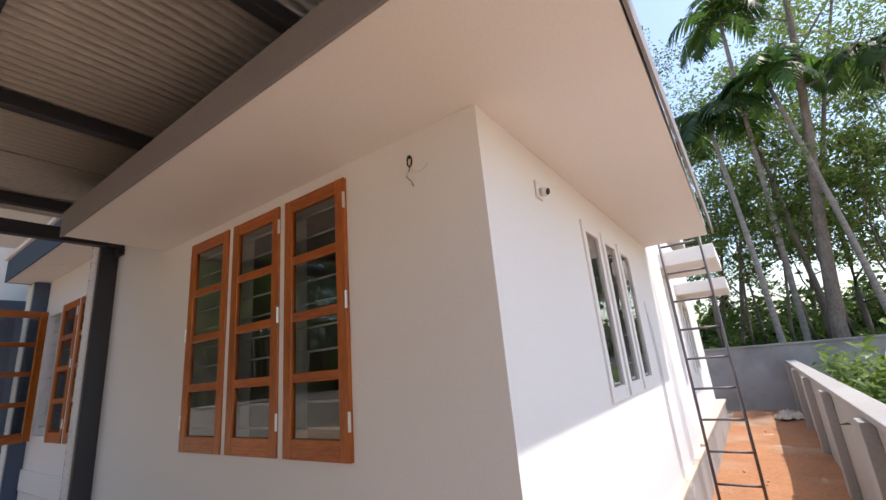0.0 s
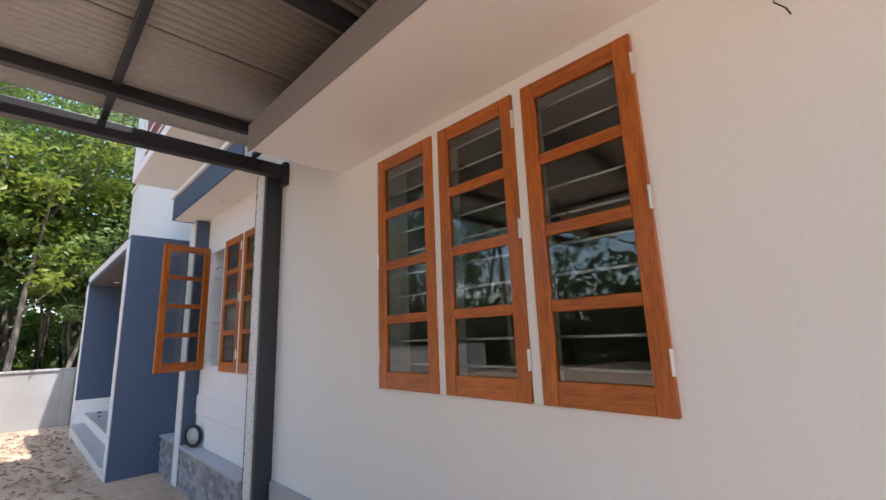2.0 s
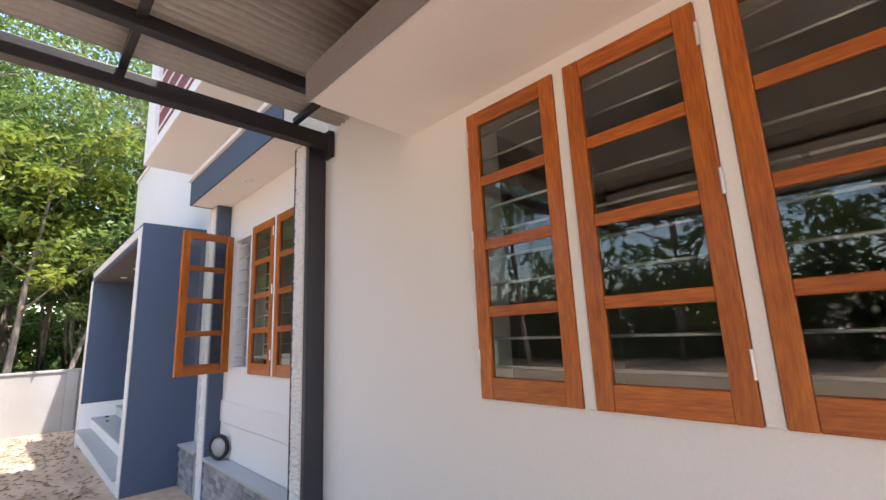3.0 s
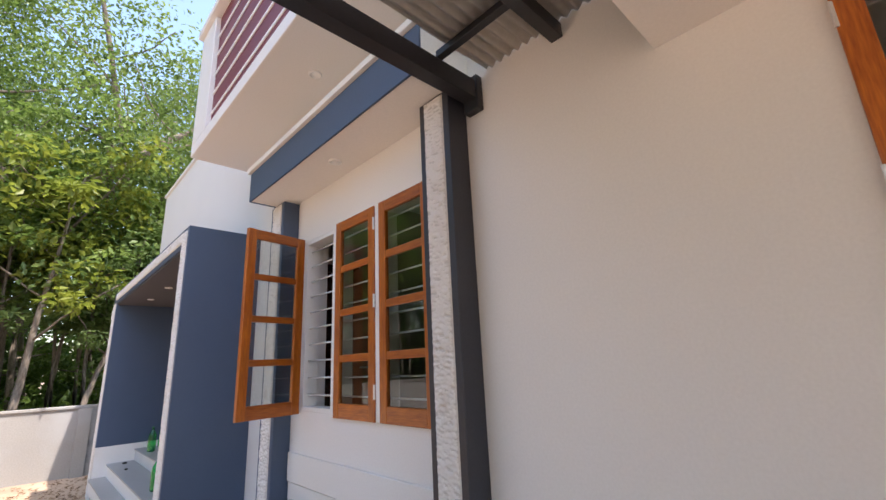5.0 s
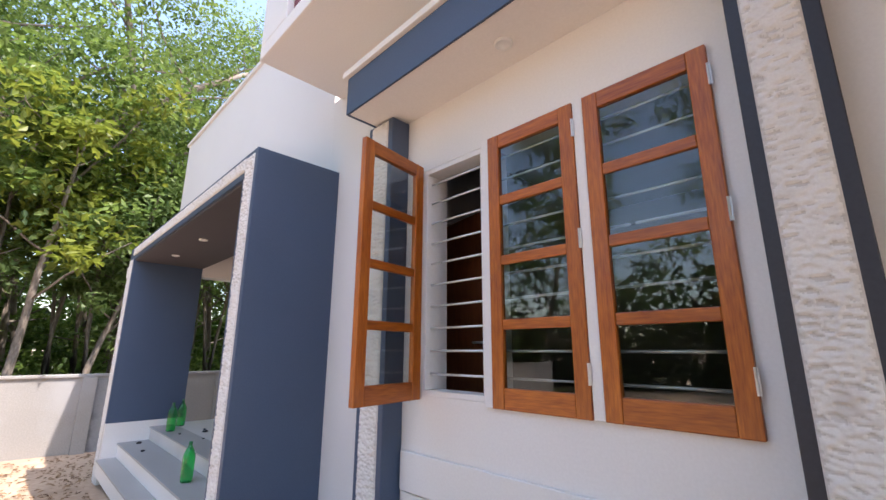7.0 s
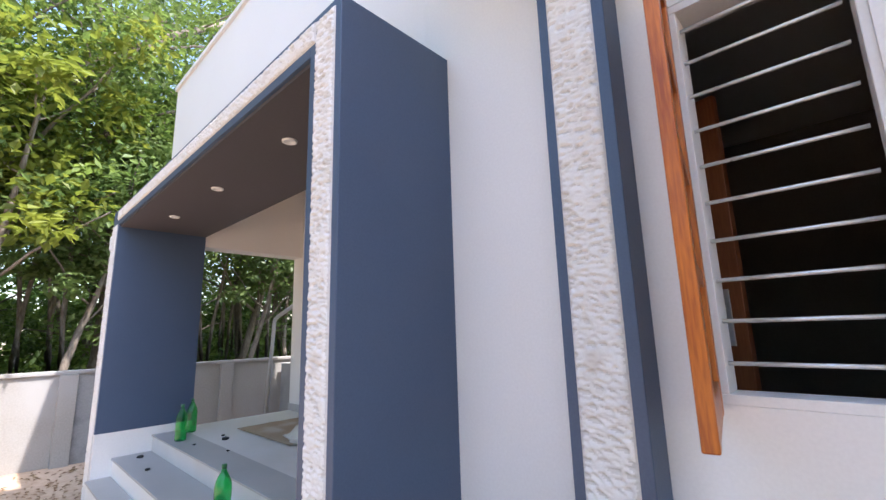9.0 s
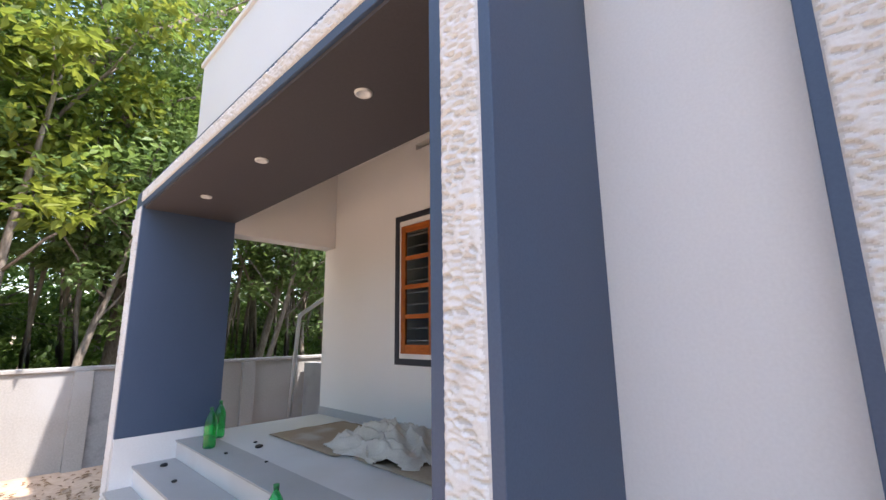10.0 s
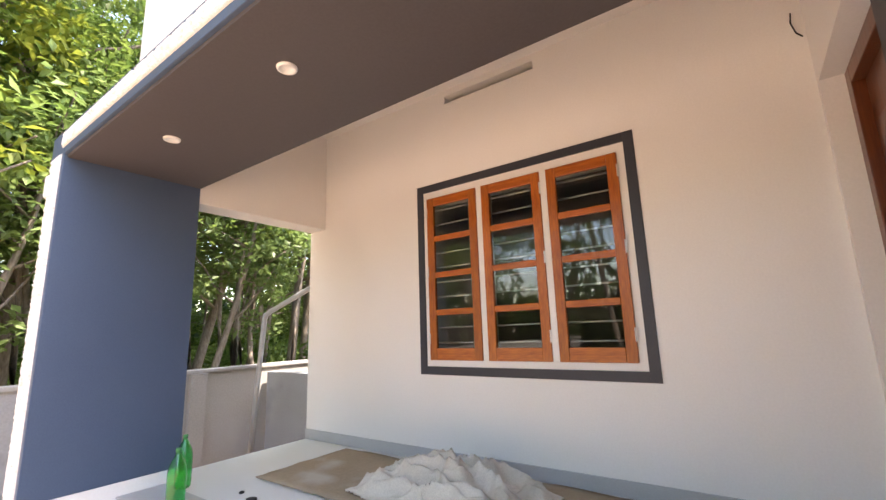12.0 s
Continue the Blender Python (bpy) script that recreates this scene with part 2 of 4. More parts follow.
def lathe(profile, steps=24):
    bm = bmesh.new()
    rings = [[bm.verts.new((r * math.cos(2 * math.pi * k / steps), r * math.sin(2 * math.pi * k / steps), z)) for k in range(steps)] for r, z in profile]
    for a, b in zip(rings, rings[1:]):
        for k in range(steps):
            bm.faces.new((a[k], a[(k + 1) % steps], b[(k + 1) % steps], b[k]))
    return bm


def wall_with_openings(name, along, a0, a1, t0, t1, z0, z1, holes, mat, label):
    """A wall along x or y from a0 to a1, its thickness t0 to t1; holes: (from, to, sill, head)."""
    rows = []
    cuts = sorted({a0, a1, *[h[0] for h in holes], *[h[1] for h in holes]})
    for c0, c1 in zip(cuts, cuts[1:]):
        mid, z = (c0 + c1) / 2, z0
        for h in sorted([h for h in holes if h[0] < mid < h[1]], key=lambda h: h[2]):
            rows.append((c0, c1, z, h[2]))
            z = h[3]
        rows.append((c0, c1, z, z1))
    bm = bmesh.new()
    for c0, c1, s, e in rows:
        if e - s > 1e-4:
            add_box(bm, *((c0, c1, t0, t1) if along == "x" else (t0, t1, c0, c1)), s, e)
    bmesh.ops.remove_doubles(bm, verts=bm.verts, dist=0.0005)
    seen = {}
    for f in list(bm.faces):
        seen.setdefault(tuple(round(c, 3) for c in f.calc_center_median()), []).append(f)
    bmesh.ops.delete(bm, geom=[f for fs in seen.values() if len(fs) > 1 for f in fs], context="FACES_ONLY")
    return tagged(mesh_object(name, bm, mat), label, "wall", kind="structure")


# ---- ground ----
def ground_height(x, y):
    s = min(max((-x - 8.6) / 3.5, 0), 1)
    z = 0.05 - 0.2 * s * s * (3 - 2 * s)
    far = max(abs(x + 6) - 16, abs(y - 2) - 16, 0)
    return z + 0.03 * noise.noise((x * 0.7, y * 0.7, 0)) * (1 if far == 0 else 3)


def build_ground():
    bm = bmesh.new()
    xs = [-1500, -300, -80, -45] + [-30 + 0.5 * i for i in range(85)] + [16, 30, 80, 300, 1500]
    ys = [-1500, -300, -80, -40] + [-20 + 0.5 * i for i in range(80)] + [24, 40, 90, 300, 1500]
    grid = [[bm.verts.new((x, y, ground_height(x, y))) for y in ys] for x in xs]
    for i in range(len(xs) - 1):
        for j in range(len(ys) - 1):
            bm.faces.new((grid[i][j], grid[i + 1][j], grid[i + 1][j + 1], grid[i][j + 1]))
    tagged(mesh_object("ground", bm, YARD, smooth=True), "brown bare yard soil with scattered leaf litter", "ground", kind="structure")


build_ground()
bm = bmesh.new()
for x0, x1, y0, y1, step in ((-70, -13.75, -50, 60, 2.5), (-8, 40, 11.5, 60, 2.5)):
    nx, ny = int((x1 - x0) / step), int((y1 - y0) / step)
    grid = [[bm.verts.new((x0 + (x1 - x0) * i / nx, y0 + (y1 - y0) * j / ny, 0.07 + ground_height(x0 + (x1 - x0) * i / nx, 0) + 0.05 * noise.noise((i, j, 2)))) for j in range(ny + 1)] for i in range(nx + 1)]
    for i in range(nx):
        for j in range(ny):
            bm.faces.new((grid[i][j], grid[i + 1][j], grid[i + 1][j + 1], grid[i][j + 1]))
tagged(mesh_object("ground_wood", bm, FOREST, smooth=True), "dark leaf-covered woodland floor", "ground", kind="structure")

# red soil laid in the side passage
bm = bmesh.new()
grid = [[bm.verts.new((0.02 + 1.22 * i / 12, -1.5 + 12.5 * j / 90, 0.075 + 0.035 * noise.noise((i * 0.25, j * 0.35, 3)) + 0.012 * noise.noise((i, j, 7)))) for j in range(91)] for i in range(13)]
for i in range(12):
    for j in range(90):
        bm.faces.new((grid[i][j], grid[i + 1][j], grid[i + 1][j + 1], grid[i][j + 1]))
tagged(mesh_object("ground_passage", bm, SOIL, smooth=True), "orange-red loose soil in the side passage", "soil", kind="structure")

# ---- house walls ----
W1 = (-2.385, -0.80)
W2 = (-5.73, -4.15)
W3 = (-9.635, -8.045)
WZ = (1.262, 2.628)
wall_with_openings("wall_front", "x", -6.9, 0.0, 0.0, 0.2, 0.0, 3.62,
                   [(W1[0] + 0.02, W1[1] - 0.02, WZ[0] + 0.02, WZ[1] - 0.02), (W2[0] + 0.02, W2[1] - 0.02, WZ[0] + 0.02, WZ[1] - 0.02)], WHITE,
                   "smooth white painted front wall of the house")
wall_with_openings("wall_side", "y", 0.2, 4.4, -0.2, 0.0, 0.0, 3.62, [(1.27, 2.56, 1.36, 2.46)], WHITE, "white painted side wall along the passage")
boxes("wall_side_rear", [(-0.32, -0.12, 4.4, 8.9, 0.0, 3.4)], WHITE)
tagged(bpy.data.objects["wall_side_rear"], "white painted rear part of the side wall", "wall", kind="structure")
wall_with_openings("wall_porch", "x", -11.24, -6.7, 1.51, 1.71, 0.0, 5.0, [(W3[0] + 0.02, W3[1] - 0.02, 1.30, 2.62), (-9.42, -8.58, 3.49, 3.56)], WHITE,
                   "white painted porch wall with a window")
wall_with_openings("wall_door", "y", 0.2, 1.51, -7.0, -6.7, 0.0, 5.0, [(0.42, 1.46, 0.50, 2.74)], WHITE, "white painted wall beside the porch with the door opening")
boxes("wall_parapet", [(-11.95, -6.9, 0.0, 0.2, 2.885, 5.0), (-11.98, -6.9, -0.03, 0.23, 5.0, 5.06), (-11.95, -11.75, 0.2, 3.0, 2.885, 5.0)], WHITE, bevel=0.006)
tagged(bpy.data.objects["wall_parapet"], "white painted upper wall above the porch portal", "wall", kind="structure")
boxes("wall_back", [(-11.24, -0.32, 8.7, 8.9, 0.0, 3.6), (-11.24, -11.04, 1.71, 8.7, 0.0, 3.6)], WHITE)
tagged(bpy.data.objects["wall_back"], "plain white outer walls closing the house", "wall", kind="structure")
boxes("ceiling_porch", [(-11.24, -6.7, 0.2, 1.7, 4.0, 4.12)], CEIL)
tagged(bpy.data.objects["ceiling_porch"], "plain pale porch ceiling slab", "ceiling", kind="structure")
boxes("roof_slab", [(-11.24, -0.0, 0.2, 8.9, 3.62, 3.75)], CEIL)
tagged(bpy.data.objects["roof_slab"], "flat concrete roof slab of the house", "roof", kind="structure")
boxes("beam_porch", [(-11.24, -11.0, 0.2, 1.51, 2.60, 4.0)], CEIL, bevel=0.006)
tagged(bpy.data.objects["beam_porch"], "pale painted beam over the open porch side", "beam", kind="structure")
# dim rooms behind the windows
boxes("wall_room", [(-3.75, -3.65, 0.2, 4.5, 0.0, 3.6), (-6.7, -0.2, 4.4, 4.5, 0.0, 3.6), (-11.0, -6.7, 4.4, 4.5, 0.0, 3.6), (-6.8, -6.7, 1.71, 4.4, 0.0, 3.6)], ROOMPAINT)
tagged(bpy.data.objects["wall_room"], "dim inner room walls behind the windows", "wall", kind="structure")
boxes("floor", [(-11.0, -0.2, 1.71, 8.7, 0.42, 0.5), (-6.7, -0.2, 0.2, 1.71, 0.42, 0.5)], FLOORGRAN)
tagged(bpy.data.objects["floor"], "plain inner floor slab", "floor", kind="structure")

# canopy over the first window, wrapping the corner
bm = bmesh.new()
prof = [(-2.86, 0.0), (-2.86, -0.63), (0.64, -0.63), (0.60, 3.6), (0.0, 3.6), (0.0, 0.0)]
vs = [bm.verts.new((x, y, 2.70)) for x, y in prof]
f = bm.faces.new(vs)
ext = bmesh.ops.extrude_face_region(bm, geom=[f])
bmesh.ops.translate(bm, verts=[v for v in ext["geom"] if isinstance(v, bmesh.types.BMVert)], vec=(0, 0, 0.15))
canopy = tagged(mesh_object("canopy_corner", bm, CEIL, bevel=0.004), "pale concrete window canopy wrapping the house corner", "canopy", kind="structure")
boxes("fascia", [(-2.875, 0.655, -0.645, -0.63, 2.695, 2.868), (-2.875, -2.86, -0.63, 0.0, 2.755, 2.868)], FASCIA, canopy, bevel=0.002)
boxes("side_edge", [(0.642, 0.656, -0.63, 3.6, 2.695, 2.868)], FASCIA, canopy, bevel=0.002)
# canopy over the second window
canopy2 = tagged(boxes("canopy_window", [(-6.06, -3.80, -0.35, 0.0, 3.005, 3.25)], CEIL), "window canopy with a navy painted fascia", "canopy", kind="structure")
boxes("fascia", [(-6.07, -3.79, -0.365, -0.35, 3.0, 3.262), (-6.075, -6.06, -0.35, 0.0, 3.0, 3.262)], NAVY, canopy2, bevel=0.003)
boxes("top_ledge", [(-6.1, -3.78, -0.39, 0.0, 3.265, 3.31)], WHITE, canopy2, bevel=0.006)

# projecting balcony box
balcony = tagged(boxes("balcony", [(-6.78, -1.5, -0.70, 0.02, 3.6, 3.72)], WHITE, bevel=0.008), "white upper balcony box with a striped maroon front", "balcony", kind="structure")
boxes("post", [(-6.78, -6.36, -0.70, -0.55, 3.72, 4.95), (-6.78, -6.64, -0.55, 0.02, 3.72, 4.95)], WHITE, balcony, bevel=0.008)
boxes("coping", [(-6.82, -1.5, -0.74, -0.51, 4.95, 5.03)], WHITE, balcony, bevel=0.008)
boxes("panel", [(-6.36, -1.5, -0.655, -0.60, 3.72, 4.95)], MAROON, balcony)
for k in range(5):
    boxes("stripe", [(-6.36, -1.5, -0.664, -0.655, 3.87 + 0.21 * k, 3.9 + 0.21 * k)], WHITE, balcony, bevel=0.002)


def downlight(x, y, z, r=0.045):
    bm = lathe([(0.001, -0.004), (r * 0.72, -0.004), (r * 0.78, -0.012), (r, -0.010), (r * 1.05, 0.0), (r * 0.9, 0.012), (0.001, 0.012)], 24)
    ob = tagged(mesh_object("downlight", bm, LAMPLENS, smooth=True), "small round white recessed downlight in the soffit", "lamp", group="soffit downlights")
    ob.matrix_world = pose(x, y, z)
    return ob


for x, y, z in [(-4.9, -0.37, 3.6), (-4.95, -0.17, 3.005), (-7.80, -0.33, 2.72), (-9.03, -0.33, 2.72), (-10.19, -0.33, 2.72)]:
    downlight(x, y, z)


# ---- textured stucco ----
def stucco_height(u, v, seed):
    """Trowel scoops with one deep lip each, between raised ridges."""
    pu, pv = u * 21 + seed, v * 46 + 0.3 * u * 21 + 0.5 * noise.noise((u * 9, v * 9, seed))
    d, pts = noise.voronoi((pu, pv, seed * 1.7))
    c = pts[0]
    wide = 0.04 + 0.12 * (0.5 + 0.5 * noise.cell(c * 5.3))
    scoop = min(max((d[1] - d[0] - wide) * 8.0, 0.0), 1.0)
    lip = min(max(0.55 + 0.75 * (pv - c.y) + 0.3 * noise.cell(c * 3.1), 0.12), 1.0)
    return max(0.0145 - 0.012 * scoop * lip + 0.0012 * noise.noise((u * 70, v * 90, seed)), 0.001)


def stucco_panel(name, width, height, m, parent, seed, step=0.005):
    """A trowelled relief panel in its own x, z plane, facing -y."""
    nx, nz = max(int(width / step), 4), max(int(height / step), 4)
    bm = bmesh.new()
    grid = []
    for i in range(nx + 1):
        row = []
        for j in range(nz + 1):
            u, v = width * i / nx, height * j / nz
            rim = i in (0, nx) or j in (0, nz)
            soft = min(min(u, width - u, v, height - v) / 0.02 + 0.25, 1.0)
            row.append(bm.verts.new((u, 0.0 if rim else -stucco_height(u, v, seed) * soft, v)))
        grid.append(row)
    for i in range(nx):
        for j in range(nz):
            bm.faces.new((grid[i][j], grid[i + 1][j], grid[i + 1][j + 1], grid[i][j + 1]))
    # faces deep in the relief take the darker tone, as painted shade
    for f in bm.faces:
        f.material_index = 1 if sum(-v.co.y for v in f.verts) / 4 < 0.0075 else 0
    ob = mesh_object(name, bm, STUCCO, parent, smooth=True, recalc=False)
    ob.data.materials.append(SCOOPSHADE)
    ob.matrix_world = m
    return ob


def pilaster(x0, x1, z1, seed, side):
    p = tagged(boxes("pilaster", [(x0, x1, -0.14, 0.0, 0.0, z1)], side, bevel=0.004), "projecting pilaster with navy edges and rough stucco face", "pilaster", kind="structure")
    stucco_panel("stucco_face", x1 - x0 - 0.082, z1 - 0.03, pose(x0 + 0.04, -0.1405, 0.02), p, seed)
    return p


pilaster(-4.06, -3.83, 3.0, 2.0, CHARCOAL)
pilaster(-6.125, -5.868, 3.0, 5.0, NAVY)

# ---- porch portal ----
PX0, PX1, PY, PZ = -11.28, -6.74, -0.65, 2.92
portal = tagged(boxes("portal_frame", [(PX1 - 0.245, PX1, PY, 0.0, 0.0, PZ)], NAVY, bevel=0.004), "navy painted porch portal with stucco front edge", "portal", kind="structure")
boxes("post", [(PX0, PX0 + 0.29, PY, 0.22, 0.60, PZ)], NAVY, portal)
boxes("post_base", [(PX0, PX0 + 0.287, PY + 0.003, 0.22, -0.3, 0.60)], WHITE, portal)
boxes("post_inner", [(-7.012, PX1 - 0.003, 0.0, 0.40, 0.50, PZ)], CHARCOAL, portal)
boxes("top", [(PX0 + 0.29, PX1 - 0.245, PY, 0.22, 2.74, PZ)], NAVY, portal)
boxes("ceiling_board", [(PX0 + 0.29, PX1 - 0.245, PY + 0.02, 0.218, 2.72, 2.74)], DARKCEIL, portal, bevel=0)
stucco_panel("stucco_edge", 0.152, 2.865, pose(PX1 - 0.192, PY - 0.0005, 0.02), portal, 9.0, 0.0045)
stucco_panel("stucco_edge", 0.21, 2.85, pose(PX0 + 0.04, PY - 0.0005, -0.1), portal, 11.0)
stucco_panel("stucco_edge", PX1 - PX0 - 0.45, 0.105, pose(PX0 + 0.252, PY - 0.0005, 2.79), portal, 13.0)

# porch floor and steps
tagged(boxes("floor_porch", [(-11.24, -7.0, 0.0, 1.51, 0.0, 0.50), (PX0 + 0.287, PX1 - 0.245, -0.15, 0.0, 0.0, 0.50)], FLOORGRAN, bevel=0.006), "pale grey stone porch floor", "floor", kind="structure")
boxes("border_strip", [(PX0 + 0.29, PX1 - 0.2452, -0.165, 0.13, 0.501, 0.516)], STEPSTONE, bpy.data.objects["floor_porch"], bevel=0.004)
steps = tagged(boxes("stairs_porch", [(PX0 + 0.287, PX1 - 0.245, -0.48, -0.15, 0.0, 0.335), (PX0 + 0.287, PX1 - 0.245, -0.67, -0.48, 0.0, 0.165)], WHITE), "white porch steps with grey stone treads", "steps", kind="structure")
boxes("tread", [(PX0 + 0.29, PX1 - 0.2452, -0.495, -0.152, 0.335, 0.355)], STEPSTONE, steps)
boxes("tread", [(PX0 + 0.292, PX1 - 0.2454, -0.685, -0.482, 0.165, 0.185)], STEPSTONE, steps)
boxes("skirting_porch", [(-11.24, -7.0, 1.495, 1.51, 0.50, 0.595)], SKIRT, bevel=0.003)
tagged(bpy.data.objects["skirting_porch"], "grey stone skirting along the porch wall", "skirting", kind="structure")

# plinths
tagged(boxes("plinth_front", [(-3.79, 0.035, -0.035, 0.0, 0.0, 0.50)], SKIRT), "grey painted plinth band of the front wall", "plinth", kind="structure")
tagged(boxes("plinth_side", [(0.0, 0.035, 0.0, 4.4, 0.0, 0.50), (-0.12, 0.02, 4.4, 8.9, 0.0, 0.52)], CEMENT), "grey cement plinth along the side passage", "plinth", kind="structure")
boxes("ledge", [(0.0, 0.05, -0.02, 4.4, 0.50, 0.53), (-0.12, 0.05, 4.4, 8.9, 0.52, 0.56)], BEIGE, bpy.data.objects["plinth_side"])
plinth2 = tagged(boxes("plinth_tiled", [(-5.855, -4.07, -0.14, 0.0, 0.0, 0.45), (-6.74, -6.125, -0.14, 0.0, 0.0, 0.45)], CEMENT), "low plinth clad in small grey tiles under the window", "plinth", kind="structure")
boxes("ledge", [(-5.853, -4.072, -0.165, 0.0, 0.45, 0.475), (-6.738, -6.127, -0.165, 0.0, 0.45, 0.475)], SKIRT, plinth2)
tagged(boxes("trim_band", [(-5.853, -4.072, -0.012, 0.0, 0.475, 0.78), (-5.853, -4.072, -0.022, 0.0, 0.785, 0.985)], WHITE, bevel=0.006), "white raised plaster bands under the window", "trim", kind="structure")


# ---- windows ----
def shutter(parent, width, height, m, hinge_side=1):
    """A four-pane casement; its own x across, z up, front at y = 0."""
    s, top, bot, rail, d = 0.068, 0.075, 0.095, 0.048, 0.034
    sh = boxes("shutter", [(0, s, 0, d, 0, height), (width - s, width, 0, d, 0, height)], WOOD, parent, bevel=0.004)
    sh.matrix_world = m
    ph = (height - top - bot - 3 * rail) / 4
    bm = bmesh.new()
    add_box(bm, s, width - s, 0.001, d - 0.001, 0, bot)
    add_box(bm, s, width - s, 0.001, d - 0.001, height - top, height)
    for k in range(3):
        z = bot + (k + 1) * ph + k * rail
        add_box(bm, s, width - s, 0.004, d - 0.004, z, z + rail)
    rails = mesh_object("rail", bm, WOODH, sh, bevel=0.005)
    for k in range(4):
        z = bot + k * (ph + rail)
        bm = bmesh.new()
        add_box(bm, s - 0.004, width - s + 0.004, 0.015, 0.019, z - 0.004, z + ph + 0.004)
        g = mesh_object("pane", bm, GLASS, sh)
        g.visible_shadow = False
    hx = width if hinge_side > 0 else 0.0
    for z in (0.13, height / 2, height - 0.17):
        bm = tube_mesh([(hx, -0.004, z), (hx, -0.004, z + 0.085)], 0.0045, 8)
        add_box(bm, hx - 0.002, hx + 0.008, -0.003, 0.002, z, z + 0.085)
        mesh_object("hinge", bm, STEEL, sh)
    for z, x in ((0.05, 0.03), (0.05, width - 0.03), (height - 0.04, 0.03)):
        bm = lathe([(0.0005, -0.0008), (0.004, -0.0008), (0.0045, 0.001)], 8)
        bmesh.ops.rotate(bm, verts=bm.verts, matrix=Matrix.Rotation(math.radians(90), 3, "X"))
        bmesh.ops.translate(bm, verts=bm.verts, vec=(x, 0.0, z))
        mesh_object("peg", bm, DOORWOOD, sh)
    return sh


def window(name, x0, x1, y, z0, z1, label, open_first=None, bars=10):
    """Three casements side by side in a white frame, with a steel grille behind."""
    gap = 0.052
    w = (x1 - x0 - 2 * gap) / 3
    win = tagged(holder(name, pose(x0, y, z0)), label, "window", kind="structure")
    fr = [(0.02, x1 - x0 - 0.02, 0.0, 0.12, 0.02, 0.05), (0.02, x1 - x0 - 0.02, 0.0, 0.12, z1 - z0 - 0.05, z1 - z0 - 0.02),
          (0.02, 0.05, 0.0, 0.12, 0.05, z1 - z0 - 0.05), (x1 - x0 - 0.05, x1 - x0 - 0.02, 0.0, 0.12, 0.05, z1 - z0 - 0.05)]
    for k in (1, 2):
        c = k * w + (k - 0.5) * gap
        fr.append((c - gap / 2 - 0.02, c + gap / 2 + 0.02, 0.0, 0.12, 0.05, z1 - z0 - 0.05))
        fr.append((c - gap / 2 + 0.002, c + gap / 2 - 0.002, -0.014, 0.0, 0.0, z1 - z0))
    frame_ob = boxes("frame", [(a, b, c + 0.002, d, e, f) if c == 0.0 else (a, b, c, d, e, f) for a, b, c, d, e, f in fr], WHITE, win, bevel=0.003)
    for k in range(3):
        left = k * (w + gap)
        bm = bmesh.new()
        for i in range(bars):
            z = 0.135 + 0.125 * i
            join_into(bm, tube_mesh([(left + 0.04, 0.042, z), (left + w - 0.04, 0.042, z)], 0.0065, 8))
        mesh_object("grille", bm, STEEL, win, smooth=True)
        if k == 0 and open_first is not None:
            sh = shutter(win, w, z1 - z0, pose(0, 0, 0), -1)
            sh.matrix_basis = pose(0.0, -0.022, 0, 0, 0, -open_first)
            sh["label"] = "wooden casement standing wide open"
        else:
            sh = shutter(win, w, z1 - z0, pose(0, 0, 0), -1 if k == 0 else 1)
            sh.matrix_basis = pose(left, -0.022, 0)
    return win


window("window_1", W1[0], W1[1], 0.0, WZ[0], WZ[1], "three closed varnished wooden casements with glass panes")
window("window_2", W2[0], W2[1], 0.0, WZ[0], WZ[1], "varnished wooden casements, one standing open before a grille", open_first=80)
win3 = window("window_3", W3[0], W3[1], 1.51, 1.28, 2.645, "three closed wooden casements on the porch wall")
tagged(boxes("trim_window_3", [(-9.745, -9.68, 1.498, 1.51, 1.165, 2.775), (-7.995, -7.93, 1.498, 1.51, 1.165, 2.775), (-9.68, -7.995, 1.498, 1.51, 1.165, 1.23), (-9.68, -7.995, 1.498, 1.51, 2.71, 2.775)], CHARCOAL, bevel=0.002),
       "painted charcoal border round the porch window", "trim", kind="structure")

# white side window
sidewin = tagged(holder("window_side", pose(0, 1.25, 1.345)), "white painted side window with three tall glazed casements", "window", kind="structure")
sw_w, sw_h = 0.39, 1.13
for k in range(3):
    y = k * 0.455
    fr = boxes("shutter", [(-0.02, 0.014, y, y + 0.06, 0, sw_h), (-0.02, 0.014, y + sw_w - 0.06, y + sw_w, 0, sw_h), (-0.02, 0.013, y + 0.06, y + sw_w - 0.06, 0, 0.08), (-0.02, 0.013, y + 0.06, y + sw_w - 0.06, sw_h - 0.07, sw_h)], WHITE, sidewin, bevel=0.003)
    bm = bmesh.new()
    add_box(bm, -0.006, -0.002, y + 0.055, y + sw_w - 0.055, 0.075, sw_h - 0.065)
    mesh_object("pane", bm, GLASS, sidewin).visible_shadow = False
    bm = bmesh.new()
    for i in range(9):
        z = 0.1 + 0.92 * i / 8
        join_into(bm, tube_mesh([(-0.06, y + 0.02, z), (-0.06, y + sw_w - 0.02, z)], 0.0065, 8))
    mesh_object("grille", bm, STEEL, sidewin, smooth=True)
    if k < 2:
        boxes("mullion", [(-0.12, 0.0, y + sw_w, y + 0.455, 0, sw_h)], WHITE, sidewin)

